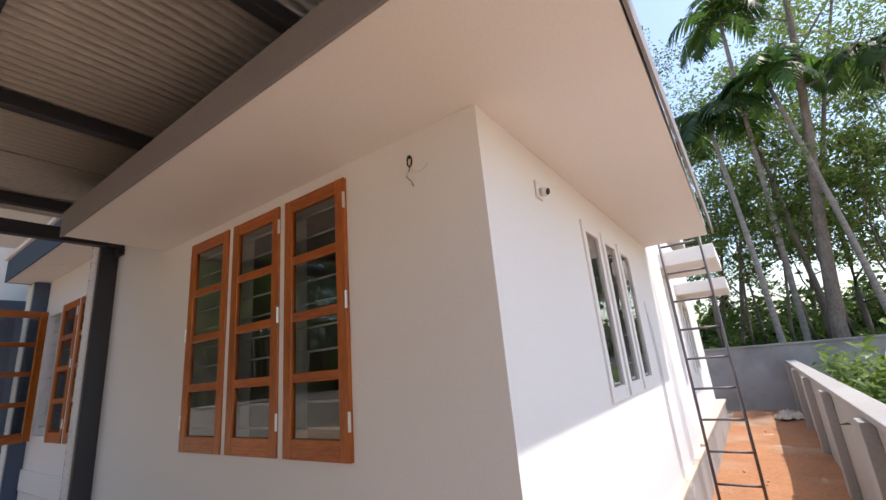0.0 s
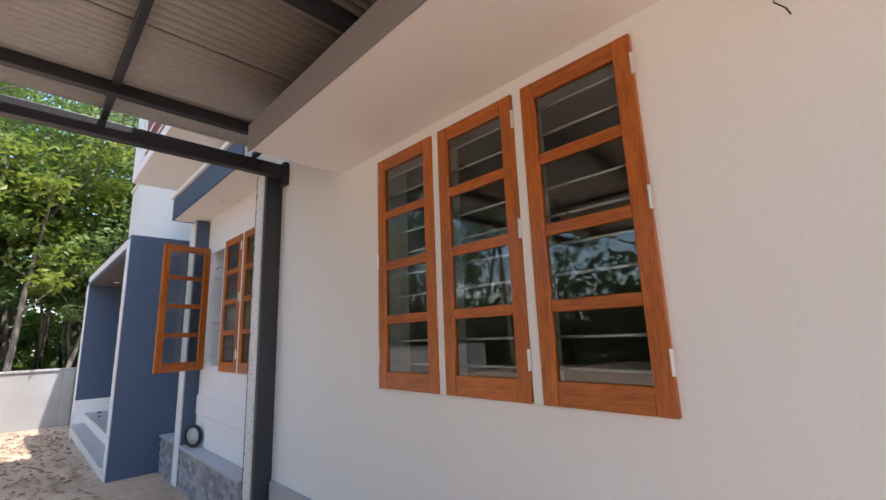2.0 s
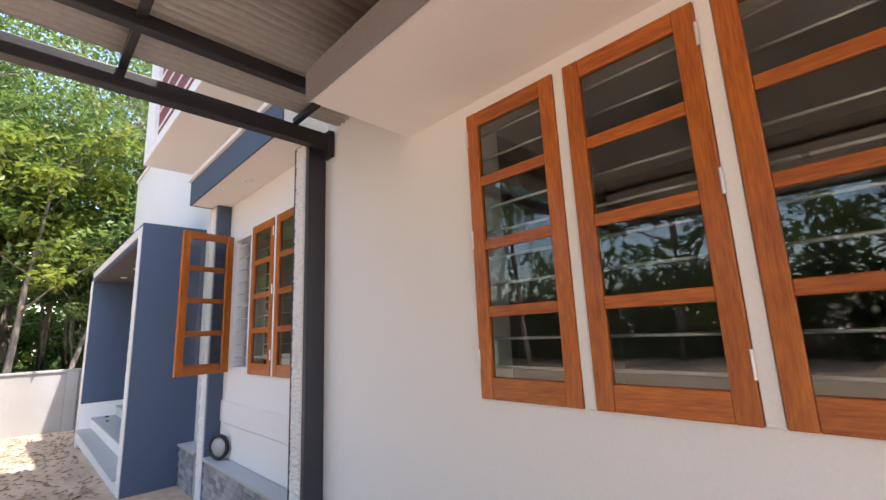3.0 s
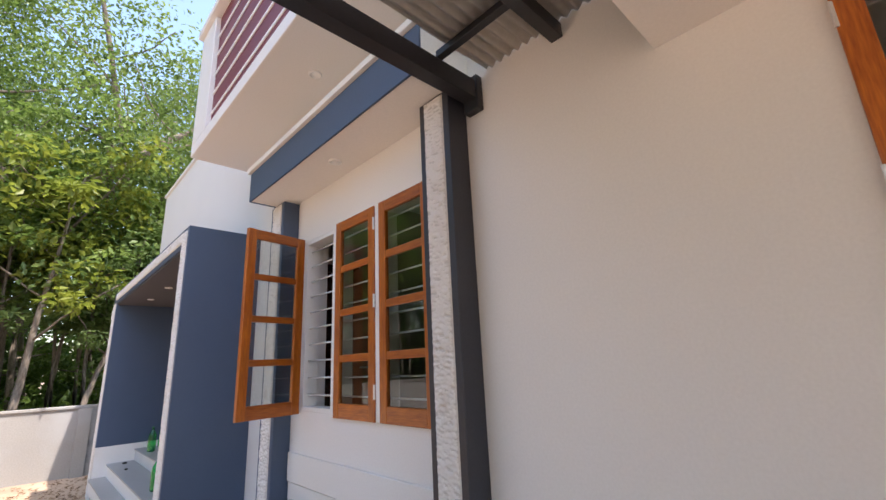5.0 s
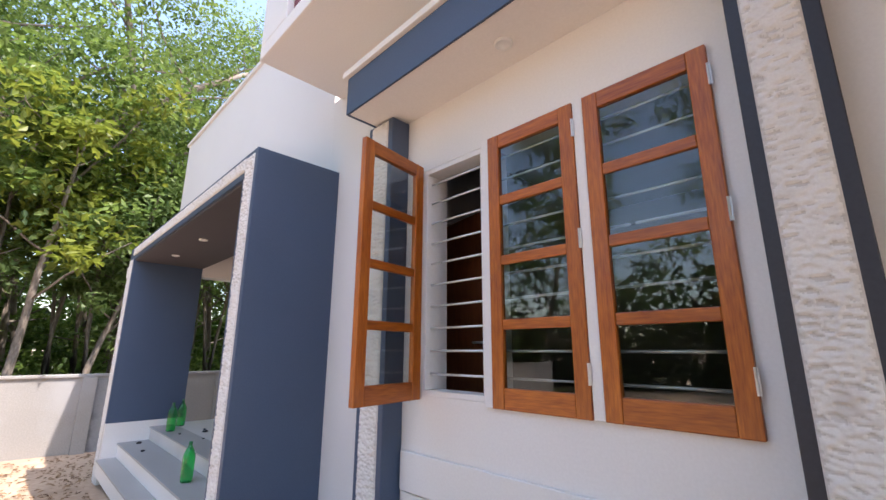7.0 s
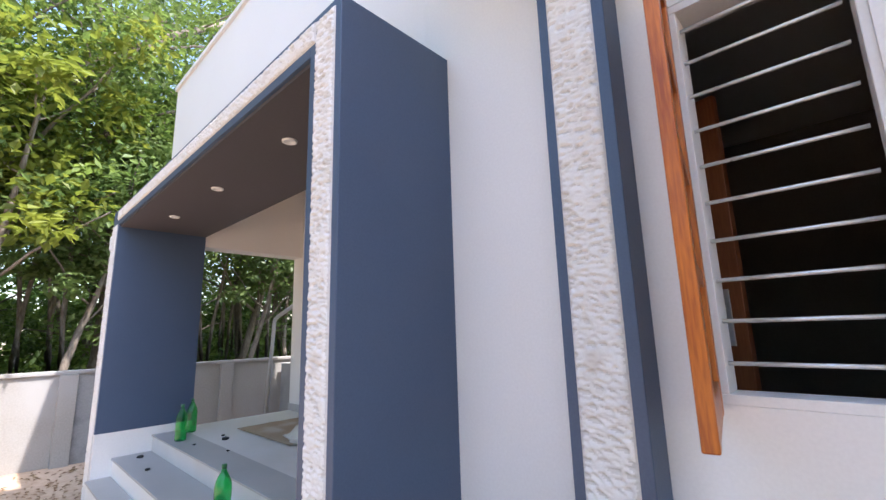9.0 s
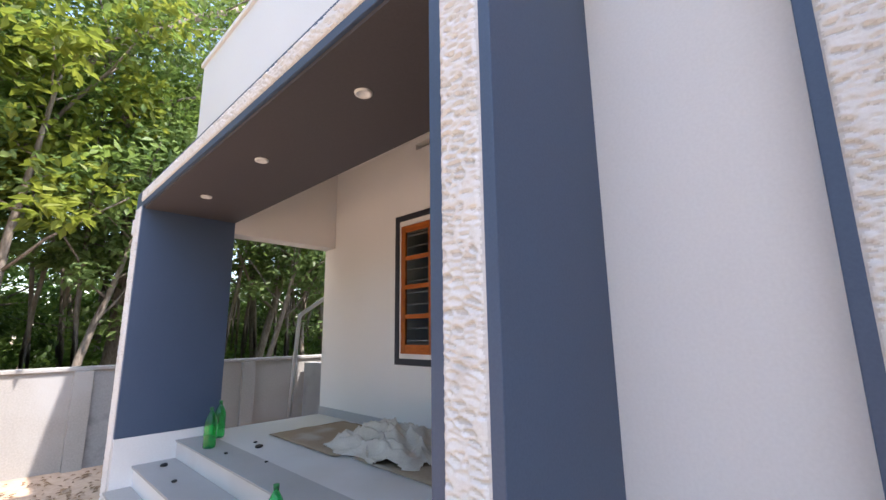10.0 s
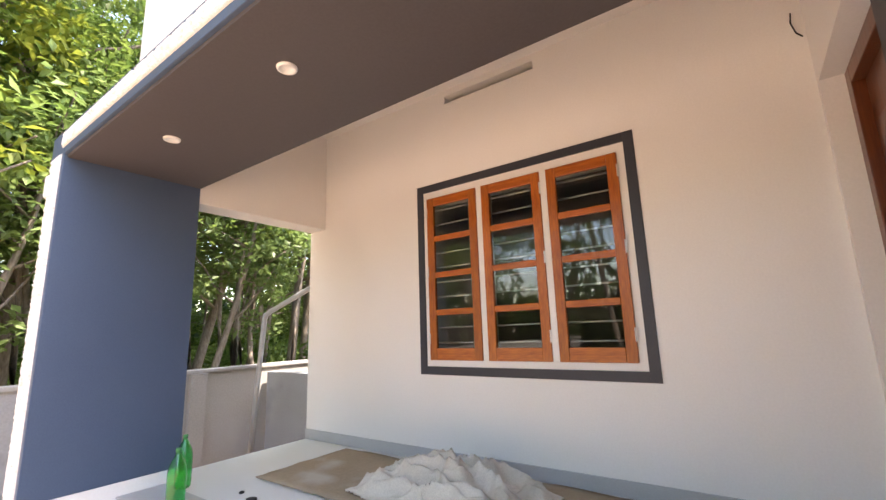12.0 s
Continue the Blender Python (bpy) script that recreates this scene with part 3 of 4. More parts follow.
# porch door in its recess
door = tagged(holder("door_1", pose(-7.0, 0.42, 0.50)), "closed dark varnished wooden front door in its recess", "door", kind="structure")
boxes("frame", [(0.10, 0.20, 0.0, 0.085, 0, 2.24), (0.10, 0.20, 0.955, 1.04, 0, 2.24), (0.10, 0.20, 0.085, 0.955, 2.15, 2.24)], DOORWOOD, door)
boxes("leaf", [(0.15, 0.19, 0.09, 0.95, 0.005, 2.145)], DOORWOOD, door)
boxes("panel", [(0.135, 0.15, 0.2, 0.46, 1.1, 1.9), (0.135, 0.15, 0.58, 0.84, 1.1, 1.9), (0.135, 0.15, 0.2, 0.46, 0.2, 0.95), (0.135, 0.15, 0.58, 0.84, 0.2, 0.95)], DOORWOOD, door, bevel=0.008)

# inner door seen through the open window
idoor = tagged(holder("door_2", pose(-5.70, 0.70, 0.50, 0, 0, 166)), "brown wooden room door standing ajar with a steel lock", "door", kind="structure")
boxes("leaf", [(0.0, 0.85, 0.0, 0.04, 0.0, 2.05)], ROOMDOOR, idoor)
boxes("lock_plate", [(0.05, 0.10, 0.04, 0.048, 0.92, 1.16)], STEEL, idoor, bevel=0.002)
mesh_object("handle", tube_mesh([(0.075, 0.04, 1.08), (0.075, 0.09, 1.08), (0.19, 0.09, 1.08)], 0.009, 8), STEEL, idoor, smooth=True)

# ---- carport ----
def corrugated(name, x0, x1, y0, y1, z, pitch=0.055, h=0.012):
    bm = bmesh.new()
    n = int((x1 - x0) / pitch * 6)
    rows = []
    for j in range(2):
        y = (y0, y1)[j]
        rows.append([bm.verts.new((x0 + (x1 - x0) * i / n, y, z + h * math.sin(2 * math.pi * (x1 - x0) * i / n / pitch))) for i in range(n + 1)])
    for i in range(n):
        bm.faces.new((rows[0][i], rows[0][i + 1], rows[1][i + 1], rows[1][i]))
    ob = mesh_object(name, bm, SHEET, smooth=True)
    mod = ob.modifiers.new("thickness", "SOLIDIFY")
    mod.thickness, mod.offset = 0.002, 0
    return ob


SHEET = corrugated_material()
carport = tagged(holder("carport_roof", pose(-3.75, 0, 3.0)), "carport roof of corrugated metal sheets on black steel beams", "roof", kind="structure")
for k, (a, b) in enumerate([(-3.66, -2.58), (-2.60, -1.16), (-1.18, 0.2), (0.18, 1.0)]):
    s = corrugated("sheet", a, b, -5.2, -0.005, 3.085 + 0.004 * (k % 2))
    s.parent, s.matrix_parent_inverse = carport, carport.matrix_world.inverted()


def steel(rows, name):
    ob = boxes(name, rows, BLACKSTEEL, bevel=0.004)
    ob.parent, ob.matrix_parent_inverse = carport, carport.matrix_world.inverted()


steel([(-3.79, -3.71, -5.2, -0.005, 2.92, 3.03)], "main_beam")
for x in (-3.24, -1.87, -0.51, 0.8):
    steel([(x - 0.03, x + 0.03, -5.2, -0.005, 2.99, 3.065)], "purlin")
for y in (-1.28, -3.2, -5.1, -0.3):
    steel([(-3.72, 0.9, y - 0.02, y + 0.02, 3.03, 3.068)], "joist")
steel([(-3.80, -3.70, -0.05, -0.004, 2.86, 3.06)], "wall_plate")

# ---- compound walls ----
def compound_wall(name, along, a0, a1, t0, t1, z0, z1, piers, face, label, mat=COMPOUND):
    w = tagged(boxes(name, [(a0, a1, t0, t1, z0, z1) if along == "x" else (t0, t1, a0, a1, z0, z1)], mat, bevel=0.006), label, "wall", kind="structure")
    cap = (a0, a1, t0 - 0.03, t1 + 0.03) if along == "x" else (t0 - 0.03, t1 + 0.03, a0, a1)
    boxes("coping", [(*cap, z1, z1 + 0.05)], mat, w, bevel=0.008)
    for p in piers:
        q = (p - 0.1, p + 0.1, *face) if along == "x" else (*face, p - 0.1, p + 0.1)
        boxes("pier", [(*q, z0, z1 - 0.002)], mat, w, bevel=0.006)
    return w


compound_wall("wall_compound_east", "y", -2.2, 11.2, 1.25, 1.37, -0.1, 1.06, [0.6, 2.6, 4.6, 6.6, 8.6, 10.4], (1.17, 1.25), "plastered grey boundary wall with piers and coping")
compound_wall("wall_compound_north", "x", -2.6, 6.0, 11.2, 11.35, -0.1, 1.44, [], (11.1, 11.2), "rough grey cement boundary wall at the passage end", CEMENT)
compound_wall("wall_compound_west", "y", -14.0, 9.0, -13.65, -13.5, -0.35, 1.06, [-12.9, -10.9, -8.9, -6.9, -4.9, -2.9, -0.62, 1.48, 3.4, 5.4], (-13.5, -13.42), "pale plastered boundary wall with piers beside the yard")
boxes("render_patch", [(-13.5, -13.492, -0.52, 0.34, -0.3, 1.03)], WETCEM, bpy.data.objects["wall_compound_west"], bevel=0)
tagged(boxes("wall_low", [(-13.42, -11.9, 2.45, 2.6, -0.2, 1.0), (-12.1, -11.9, 2.6, 6.0, -0.2, 1.0)], CEMENT, bevel=0.006), "low grey cement wall beside the house", "wall", kind="structure")


# ---- trees ----
def leaf_cloud(bm, centre, radius, count, size, rng, flat=0.8):
    """Many folded leaves scattered about a centre."""
    for _ in range(count):
        while True:
            p = Vector((rng.uniform(-1, 1), rng.uniform(-1, 1), rng.uniform(-1, 1)))
            if p.length < 1:
                break
        p = centre + Vector((p.x * radius, p.y * radius, p.z * radius * flat))
        d = Vector((rng.gauss(0, 1), rng.gauss(0, 1), rng.gauss(-0.35, 0.6))).normalized()
        s = d.cross(Vector((rng.gauss(0, 0.5), rng.gauss(0, 0.5), 1))).normalized()
        L = size * rng.uniform(0.6, 1.3)
        w = L * 0.26
        up = s.cross(d) * w * 0.35
        a, b, c, e = p, p + d * L * 0.5 + s * w + up, p + d * L, p + d * L * 0.5 - s * w + up
        va, vb, vc, ve = [bm.verts.new(q) for q in (a, b, c, e)]
        bm.faces.new((va, vb, vc))
        bm.faces.new((va, vc, ve))


def limb(bm, start, direction, length, r0, r1, rng, bend=0.25, parts=6, pts=None):
    if pts is None:
        pts, p, d = [Vector(start)], Vector(start), Vector(direction).normalized()
        for _ in range(parts):
            d = (d + Vector((rng.gauss(0, bend), rng.gauss(0, bend), rng.gauss(0.05, bend * 0.5))) * 0.5).normalized()
            p = p + d * length / parts
            pts.append(p.copy())
    n = len(pts) - 1
    join_into(bm, tube_mesh(pts, r0, 7, True, [r0 + (r1 - r0) * i / n for i in range(n + 1)]))
    return pts


def tree(height, radius, trunk_r, clear, seed, leaves, leaf, clumps=26, size=0.2, label="slim rubber tree with a leafy green crown", boughs=14, trunk_pts=None, group="trees of the plantation"):
    rng = random.Random(seed)
    t = tagged(holder("tree"), label, "tree", group=group)
    bm, lb = bmesh.new(), bmesh.new()
    if trunk_pts:
        trunk = limb(bm, None, None, 0, trunk_r, trunk_r * 0.25, rng, pts=[Vector(p) for p in trunk_pts])
    else:
        trunk = limb(bm, (0, 0, -0.2), (rng.gauss(0, 0.06), rng.gauss(0, 0.06), 1), height * 0.93, trunk_r, trunk_r * 0.2, rng, 0.1, 10)
    n = len(trunk) - 1
    ends = []
    for k in range(boughs):
        f = clear + (0.96 - clear) * k / (boughs - 1)
        i = min(int(f * n), n - 1)
        base = trunk[i].lerp(trunk[i + 1], f * n - i)
        a = k * 2.4 + rng.uniform(-0.5, 0.5)
        ln = radius * rng.uniform(0.65, 1.15) * (1.15 - 0.6 * f)
        pts = limb(bm, base, (math.cos(a), math.sin(a), rng.uniform(0.15, 0.9)), ln, trunk_r * 0.38 * (1.2 - f), 0.012, rng, 0.3, 5)
        ends += [pts[-1], pts[-2], pts[-3], pts[-1].lerp(pts[-4], 0.5)]
    ends.append(trunk[-1])
    mesh_object("trunk", bm, BARK, t, smooth=True)
    for i in range(clumps):
        c = ends[(i * 7) % len(ends)] + Vector((rng.gauss(0, 0.45), rng.gauss(0, 0.45), rng.gauss(0, 0.35)))
        leaf_cloud(lb, c, rng.uniform(0.4, 1.0) * radius * 0.34, leaves // clumps, size, rng, 0.6)
    tagged(mesh_object("crown", lb, leaf, t, recalc=False), kind="stuff")
    return t


def areca(height, lean, seed):
    """A slim palm: ringed trunk and arching pinnate fronds."""
    rng = random.Random(seed)
    t = tagged(holder("palm"), "slim areca palm with drooping feathery fronds", "palm", group="areca palms")
    n = 16
    pts = [Vector((lean[0] * (i / n) ** 1.3, lean[1] * (i / n) ** 1.3, height * i / n - 0.2 * (i == 0))) for i in range(n + 1)]
    mesh_object("trunk", tube_mesh(pts, 0.09, 10, True, [0.082 - 0.03 * i / n + 0.004 * (i % 2) for i in range(n + 1)]), PALMBARK, t, smooth=True)
    top = pts[-1]
    mesh_object("crownshaft", tube_mesh([top, top + Vector((0, 0, 0.7))], 0.07, 10, True, [0.085, 0.05]), PALMLEAF, t, smooth=True)
    bm = bmesh.new()
    for k in range(11):
        a = k * 2.399 + rng.uniform(-0.25, 0.25)
        out, rise, ln = Vector((math.cos(a), math.sin(a), 0)), rng.uniform(0.1, 1.2), rng.uniform(1.5, 2.0)
        p, d = top + Vector((0, 0, 0.55)), (out + Vector((0, 0, rise))).normalized()
        side = out.cross(Vector((0, 0, 1)))
        for i in range(20):
            q = p + d * ln / 20
            d = (d + Vector((0, 0, -0.115))).normalized()
            w = 0.6 * math.sin(math.pi * min((i + 2.5) / 22, 1)) ** 0.7
            for s in (-1, 1):
                tip = q + side * s * w * 0.8 + d * w * 0.45 + Vector((0, 0, -w * rng.uniform(0.35, 0.9)))
                e = d * 0.045
                m1 = (q + tip) / 2 + Vector((0, 0, 0.06))
                v = [bm.verts.new(x) for x in (q - e, q + e, m1 + e * 1.2, m1 - e * 1.2, tip)]
                bm.faces.new((v[0], v[1], v[2], v[3]))
                bm.faces.new((v[3], v[2], v[4]))
            p = q
    tagged(mesh_object("fronds", bm, PALMLEAF, t, recalc=False), kind="stuff")
    return t


rng = random.Random(4)
near_kinds = [tree(15.0, 3.6, 0.13, 0.24, 1, 8400, LEAF, 110, 0.135), tree(16.5, 3.8, 0.15, 0.27, 2, 8400, LEAF, 110, 0.14), tree(12.5, 3.3, 0.11, 0.22, 3, 8200, LEAF, 110, 0.135)]
far_kinds = [tree(17.0, 4.0, 0.14, 0.18, 7, 5600, LEAF, 90, 0.22), tree(15.0, 3.8, 0.12, 0.16, 8, 5600, LEAF, 90, 0.22)]
spots = []
# plantation beyond the west wall
for j in range(9):
    spots.append((-17.5 + rng.uniform(-0.6, 0.6), -11.5 + 3.0 * j + rng.uniform(-0.8, 0.8), 0))
for i in range(2):
    for j in range(9):
        spots.append((-19.8 - 3.3 * i + rng.uniform(-0.9, 0.9), -13 + 3.6 * j + rng.uniform(-1.1, 1.1), 0))
for i in range(3):
    for j in range(12):
        spots.append((-26.5 - 3.6 * i + rng.uniform(-0.9, 0.9), -18 + 4.0 * j + rng.uniform(-1.1, 1.1), 1))
# wood beyond the passage
for i in range(3):
    for j in range(4):
        spots.append((-5.5 + 4.6 * j + rng.uniform(-1, 1), 19.0 + 4.0 * i + rng.uniform(-1, 1), 1 if i else 0))
# trees across the road
for j in range(12):
    spots.append((-26 + 3.7 * j + rng.uniform(-1, 1), -15 + rng.uniform(-1.5, 1.5), 1))
used = set()
for x, y, far in spots:
    m = pose(x, y, ground_height(x, y), 0, 0, rng.uniform(0, 360))
    group = far_kinds if far else near_kinds
    k = group[rng.randrange(len(group))]
    if k in used:
        copy_thing(k, m)
    else:
        k.matrix_world = m
        used.add(k)
for k in near_kinds + far_kinds:
    if k not in used:
        k.matrix_world = pose(-40, 20, 0)

young = tree(7.0, 2.3, 0.09, 0.42, 21, 2600, LEAFY, 26, 0.2, "young tree with bright yellow-green leaves", 9)
young.matrix_world = pose(-14.6, -1.75, -0.15, 0, 0, 40)
copy_thing(young, pose(-15.3, -4.2, -0.15, 0, 0, 160))
slim = tree(5.6, 2.0, 0.08, 0.42, 22, 3000, LEAFP, 34, 0.17, "young slim tree with drooping pale green leaves", 9)
slim.matrix_world = pose(-14.8, -0.75, -0.15, 0, 0, 140)
for x, y, turn in [(-15.6, -2.9, 20), (-15.9, 0.7, 250), (-15.5, 2.4, 80), (-16.2, -5.6, 310), (-16.6, 4.3, 190)]:
    copy_thing(slim, pose(x, y, -0.15, 0, 0, turn))
tree(10, 3.4, 0.22, 0.35, 31, 4200, LEAF, 50, 0.15, "old leaning tree with a thick slanting trunk", 10,
     [(0, -6.5, -0.3), (0, -3.4, 2.6), (0, -0.2, 4.9), (0, 1.7, 6.4), (0, 3.2, 8.1), (-0.2, 4.6, 9.4)]).matrix_world = pose(-15.4, -2.7, -0.1)

# slim bare-stemmed saplings along the west wall
pole = tree(8.0, 1.5, 0.055, 0.55, 41, 1300, LEAF, 26, 0.16, "slim sapling with a long bare stem", 8, None, "slim saplings")
for k in range(22):
    m = pose(-14.6 - rng.uniform(0, 3.5), -8.5 + 0.75 * k + rng.uniform(-0.3, 0.3), -0.1, rng.uniform(-5, 5), rng.uniform(-5, 5), rng.uniform(0, 360))
    if k == 0:
        pole.matrix_world = m
    else:
        copy_thing(pole, m)

# bare stems deeper in the plantation and behind the passage wall
for k in range(46):
    copy_thing(pole, pose(-15.2 - rng.uniform(0, 9), -10 + 0.42 * k + rng.uniform(-0.4, 0.4), -0.1, rng.uniform(-6, 6), rng.uniform(-6, 6), rng.uniform(0, 360)))
for k in range(16):
    copy_thing(pole, pose(-2.5 + 0.6 * k + rng.uniform(-0.3, 0.3), 13.2 + rng.uniform(0, 4.5), 0.0, rng.uniform(-7, 7), rng.uniform(-7, 7), rng.uniform(0, 360)))

# old mottled tree and a forked dark one behind the passage wall
tree(14, 3.0, 0.2, 0.66, 51, 2600, LEAF, 44, 0.14, "tall tree with a pale mottled trunk and airy crown", 10,
     [(0, 0, -0.2), (0.12, 0, 1.6), (0.4, 0, 4.2), (0.85, 0, 7.2), (1.25, 0, 10.4), (1.5, 0.2, 13.6)], "wood behind the passage").matrix_world = pose(2.4, 13.0, 0.0)
tree(9, 2.2, 0.11, 0.55, 52, 1300, LEAF, 30, 0.15, "slim dark-stemmed tree leaning over the passage wall", 9,
     [(0, 0, -0.2), (0.05, 0, 2.6), (-0.1, 0, 4.6), (-0.25, 0, 6.8), (-0.6, 0, 9.0)], "wood behind the passage").matrix_world = pose(2.42, 13.8, 0.0)

for x, y, h, lx, ly, s in [(1.35, 12.3, 7.7, -0.25, 0.6, 1), (3.55, 12.6, 8.4, -0.85, 0.2, 2), (4.6, 12.8, 8.2, 0.4, 0.2, 3), (1.9, 13.6, 11.2, 0.2, -0.4, 4)]:
    areca(h, (lx, ly), s).matrix_world = pose(x, y, 0.0)


def undergrowth(name, x0, x1, y0, y1, z1, count, seed, label, mat=None, size=0.2, r1=0.6):
    """Leaf clumps heaped over a stretch of ground."""
    r = random.Random(seed)
    bm = bmesh.new()
    for _ in range(count):
        c = Vector((r.uniform(x0, x1), r.uniform(y0, y1), 0))
        c.z = ground_height(c.x, c.y) + r.uniform(0.05, z1) * r.uniform(0.4, 1)
        leaf_cloud(bm, c, r.uniform(0.4, 1) * r1, 26, size, r, 0.9)
    return tagged(mesh_object(name, bm, mat or LEAFD, recalc=False), label, "bushes", kind="stuff")


undergrowth("bushes", -46, -39, -30, 40, 7.5, 1200, 1, "dark green woodland thicket far behind the trees", None, 0.6, 1.6)
undergrowth("bushes", -34, -18, -18, 26, 1.9, 1300, 2, "green undergrowth between the tree trunks", None, 0.26, 0.7)
undergrowth("bushes", -38, -33, -28, 36, 6.5, 2200, 9, "low dark thicket at the back of the plantation", None, 0.4, 1.0)
undergrowth("bushes", -14, 20, 27, 33, 4.5, 1100, 3, "dark woodland thicket behind the passage wall", None, 0.5, 1.4)
undergrowth("bushes", -6, 10, 15, 26, 2.2, 350, 4, "undergrowth below the wood behind the passage", None, 0.26, 0.7)
undergrowth("bushes", 1.7, 4.0, 3.0, 11.0, 1.25, 170, 5, "leafy green shrubs behind the boundary wall", LEAF)
undergrowth("bushes", -40, 26, -23, -18, 6.0, 1600, 6, "dense green bushes across the road", None, 0.5, 1.3)


# ---- things ----
def ladder():
    """A steel pipe ladder leaning on the canopy edge."""
    ob = tagged(holder("ladder", pose(0.13, 3.86, 0.08)), "grey steel pipe ladder leaning against the canopy edge", "ladder")
    lean = lambda z: -0.17 * z / 2.75
    for x in (0.0, 0.385):
        mesh_object("stile", tube_mesh([(x, lean(-0.03), -0.03), (x, lean(2.95), 2.95)], 0.0145, 10), PIPE, ob, smooth=True)
    for k in range(9):
        z = 0.22 + 0.298 * k
        mesh_object("rung", tube_mesh([(0.0, lean(z), z), (0.385, lean(z), z)], 0.0115, 8), PIPE, ob, smooth=True)


ladder()


def bottle(x, y, z, turn, tag):
    """A squat ribbed plastic drinks bottle."""
    prof = [(0.002, 0.012), (0.03, 0.004), (0.046, 0.0), (0.052, 0.012), (0.053, 0.06), (0.050, 0.07), (0.053, 0.08), (0.053, 0.12), (0.050, 0.13), (0.053, 0.14), (0.053, 0.20), (0.048, 0.235), (0.034, 0.27), (0.019, 0.298), (0.0145, 0.31), (0.0145, 0.325)]
    inner = [(max(r - 0.002, 0.001), zz) for r, zz in prof[::-1]]
    ob = tagged(holder("bottle", pose(x, y, z, 0, 0, turn)), "empty green plastic drinks bottle standing on the porch", "bottle", group="green bottles")
    mesh_object("body", lathe(prof + inner, 24), BOTTLE, ob, smooth=True)
    if tag:
        mesh_object("cap", lathe([(0.001, 0.342), (0.015, 0.342), (0.0165, 0.338), (0.0165, 0.318), (0.0145, 0.318)], 20), CAP, ob, smooth=True)


CAP = material("green_cap", (0.03, 0.20, 0.07), (0.02, 0.16, 0.05), rough=0.4, grain=40, patch=4, bump=0)
bottle(-10.42, -0.05, 0.517, 20, True)
bottle(-10.78, 0.15, 0.517, 80, True)
bottle(-8.52, -0.33, 0.356, 130, True)


def crumpled(name, w, d, h, m, seed, mat, label, category, n=84):
    """A heaped cloth: ridged folds over a rough mound."""
    bm = bmesh.new()
    grid = []
    for i in range(n + 1):
        row = []
        for j in range(n + 1):
            u, v = 2 * i / n - 1, 2 * j / n - 1
            r = min(math.hypot(u, v), 1.35)
            wob = 1 + 0.38 * noise.noise((math.atan2(v, u) * 1.3, seed, 0))
            fold = 1 - abs(noise.noise((u * 2.4 + v * 1.2 + seed, v * 3.0 - u, seed))) * 2.7
            fold3 = 1 - abs(noise.noise((u * 9 + v * 3, v * 8 - seed, seed))) * 3.0
            fold2 = 1 - abs(noise.noise((u * 4.5 - v * 2, v * 5.6 + seed, seed * 2))) * 2.4
            mound = max(0.0, 1 - r ** 1.6) ** 0.7
            z = h * (0.16 * mound + 0.62 * mound * max(fold, 0) + 0.2 * mound * max(fold2, 0) + 0.035 * mound * fold3) + 0.008
            row.append(bm.verts.new((u * w / 2 * wob + 0.05 * noise.noise((v * 3, u * 3, seed)), v * d / 2 * wob + 0.05 * noise.noise((u * 3, v * 3, seed + 4)), z)))
        grid.append(row)
    for i in range(n):
        for j in range(n):
            c = Vector((2 * (i + 0.5) / n - 1, 2 * (j + 0.5) / n - 1, 0))
            if c.length < 1.0 + 0.16 * noise.noise((c.x * 3, c.y * 3, seed)):
                bm.faces.new((grid[i][j], grid[i + 1][j], grid[i + 1][j + 1], grid[i][j + 1]))
    bmesh.ops.delete(bm, geom=[v for v in bm.verts if not v.link_faces], context="VERTS")
    ob = tagged(mesh_object(name, bm, mat, smooth=True), label, category)
    mod = ob.modifiers.new("thickness", "SOLIDIFY")
    mod.thickness = 0.004
    ob.matrix_world = m
    return ob


crumpled("cloth_sack", 1.25, 0.72, 0.27, pose(-9.10, 0.98, 0.508, 0, 0, 12), 3.0, CLOTH, "crumpled off-white cloth sack lying on the porch floor", "cloth")
crumpled("plastic_bag", 0.5, 0.4, 0.22, pose(0.98, 9.6, 0.09), 8.0, CLOTH, "crumpled white plastic bag on the red soil", "bag", 24)


def cardboard(name, x0, x1, y0, y1, z, seed, turn):
    bm = bmesh.new()
    n = 14
    grid = [[bm.verts.new((x0 + (x1 - x0) * i / n + 0.012 * noise.noise((j * 0.7, seed, i)), y0 + (y1 - y0) * j / n + 0.012 * noise.noise((i * 0.7, j, seed)), 0.006 + 0.008 * (0.5 + noise.noise((i * 0.4, j * 0.4, seed))))) for j in range(n + 1)] for i in range(n + 1)]
    for i in range(n):
        for j in range(n):
            bm.faces.new((grid[i][j], grid[i + 1][j], grid[i + 1][j + 1], grid[i][j + 1]))
    ob = tagged(mesh_object(name, bm, CARD, smooth=True), "flattened brown cardboard sheet on the porch floor", "cardboard", group="cardboard sheets")
    mod = ob.modifiers.new("thickness", "SOLIDIFY")
    mod.thickness = 0.004
    ob.matrix_world = pose(0, 0, z, 0, 0, 0)


cardboard("cardboard_sheet", -10.55, -9.35, 0.55, 1.42, 0.499, 1.0, 0)
cardboard("cardboard_sheet", -9.2, -7.5, 0.62, 1.46, 0.499, 5.0, 0)


def pebble(x, y, z, r, seed, mat, label, name="stone"):
    bm = bmesh.new()
    bmesh.ops.create_icosphere(bm, subdivisions=2, radius=r)
    for v in bm.verts:
        v.co *= 1 + 0.35 * noise.noise(v.co * (2.2 / r) + Vector((seed, 0, 0)))
        v.co.z *= 0.5
    ob = tagged(mesh_object(name, bm, mat, smooth=True), label, "stone", group="small rubble pieces")
    ob.matrix_world = pose(x, y, z + r * 0.4)


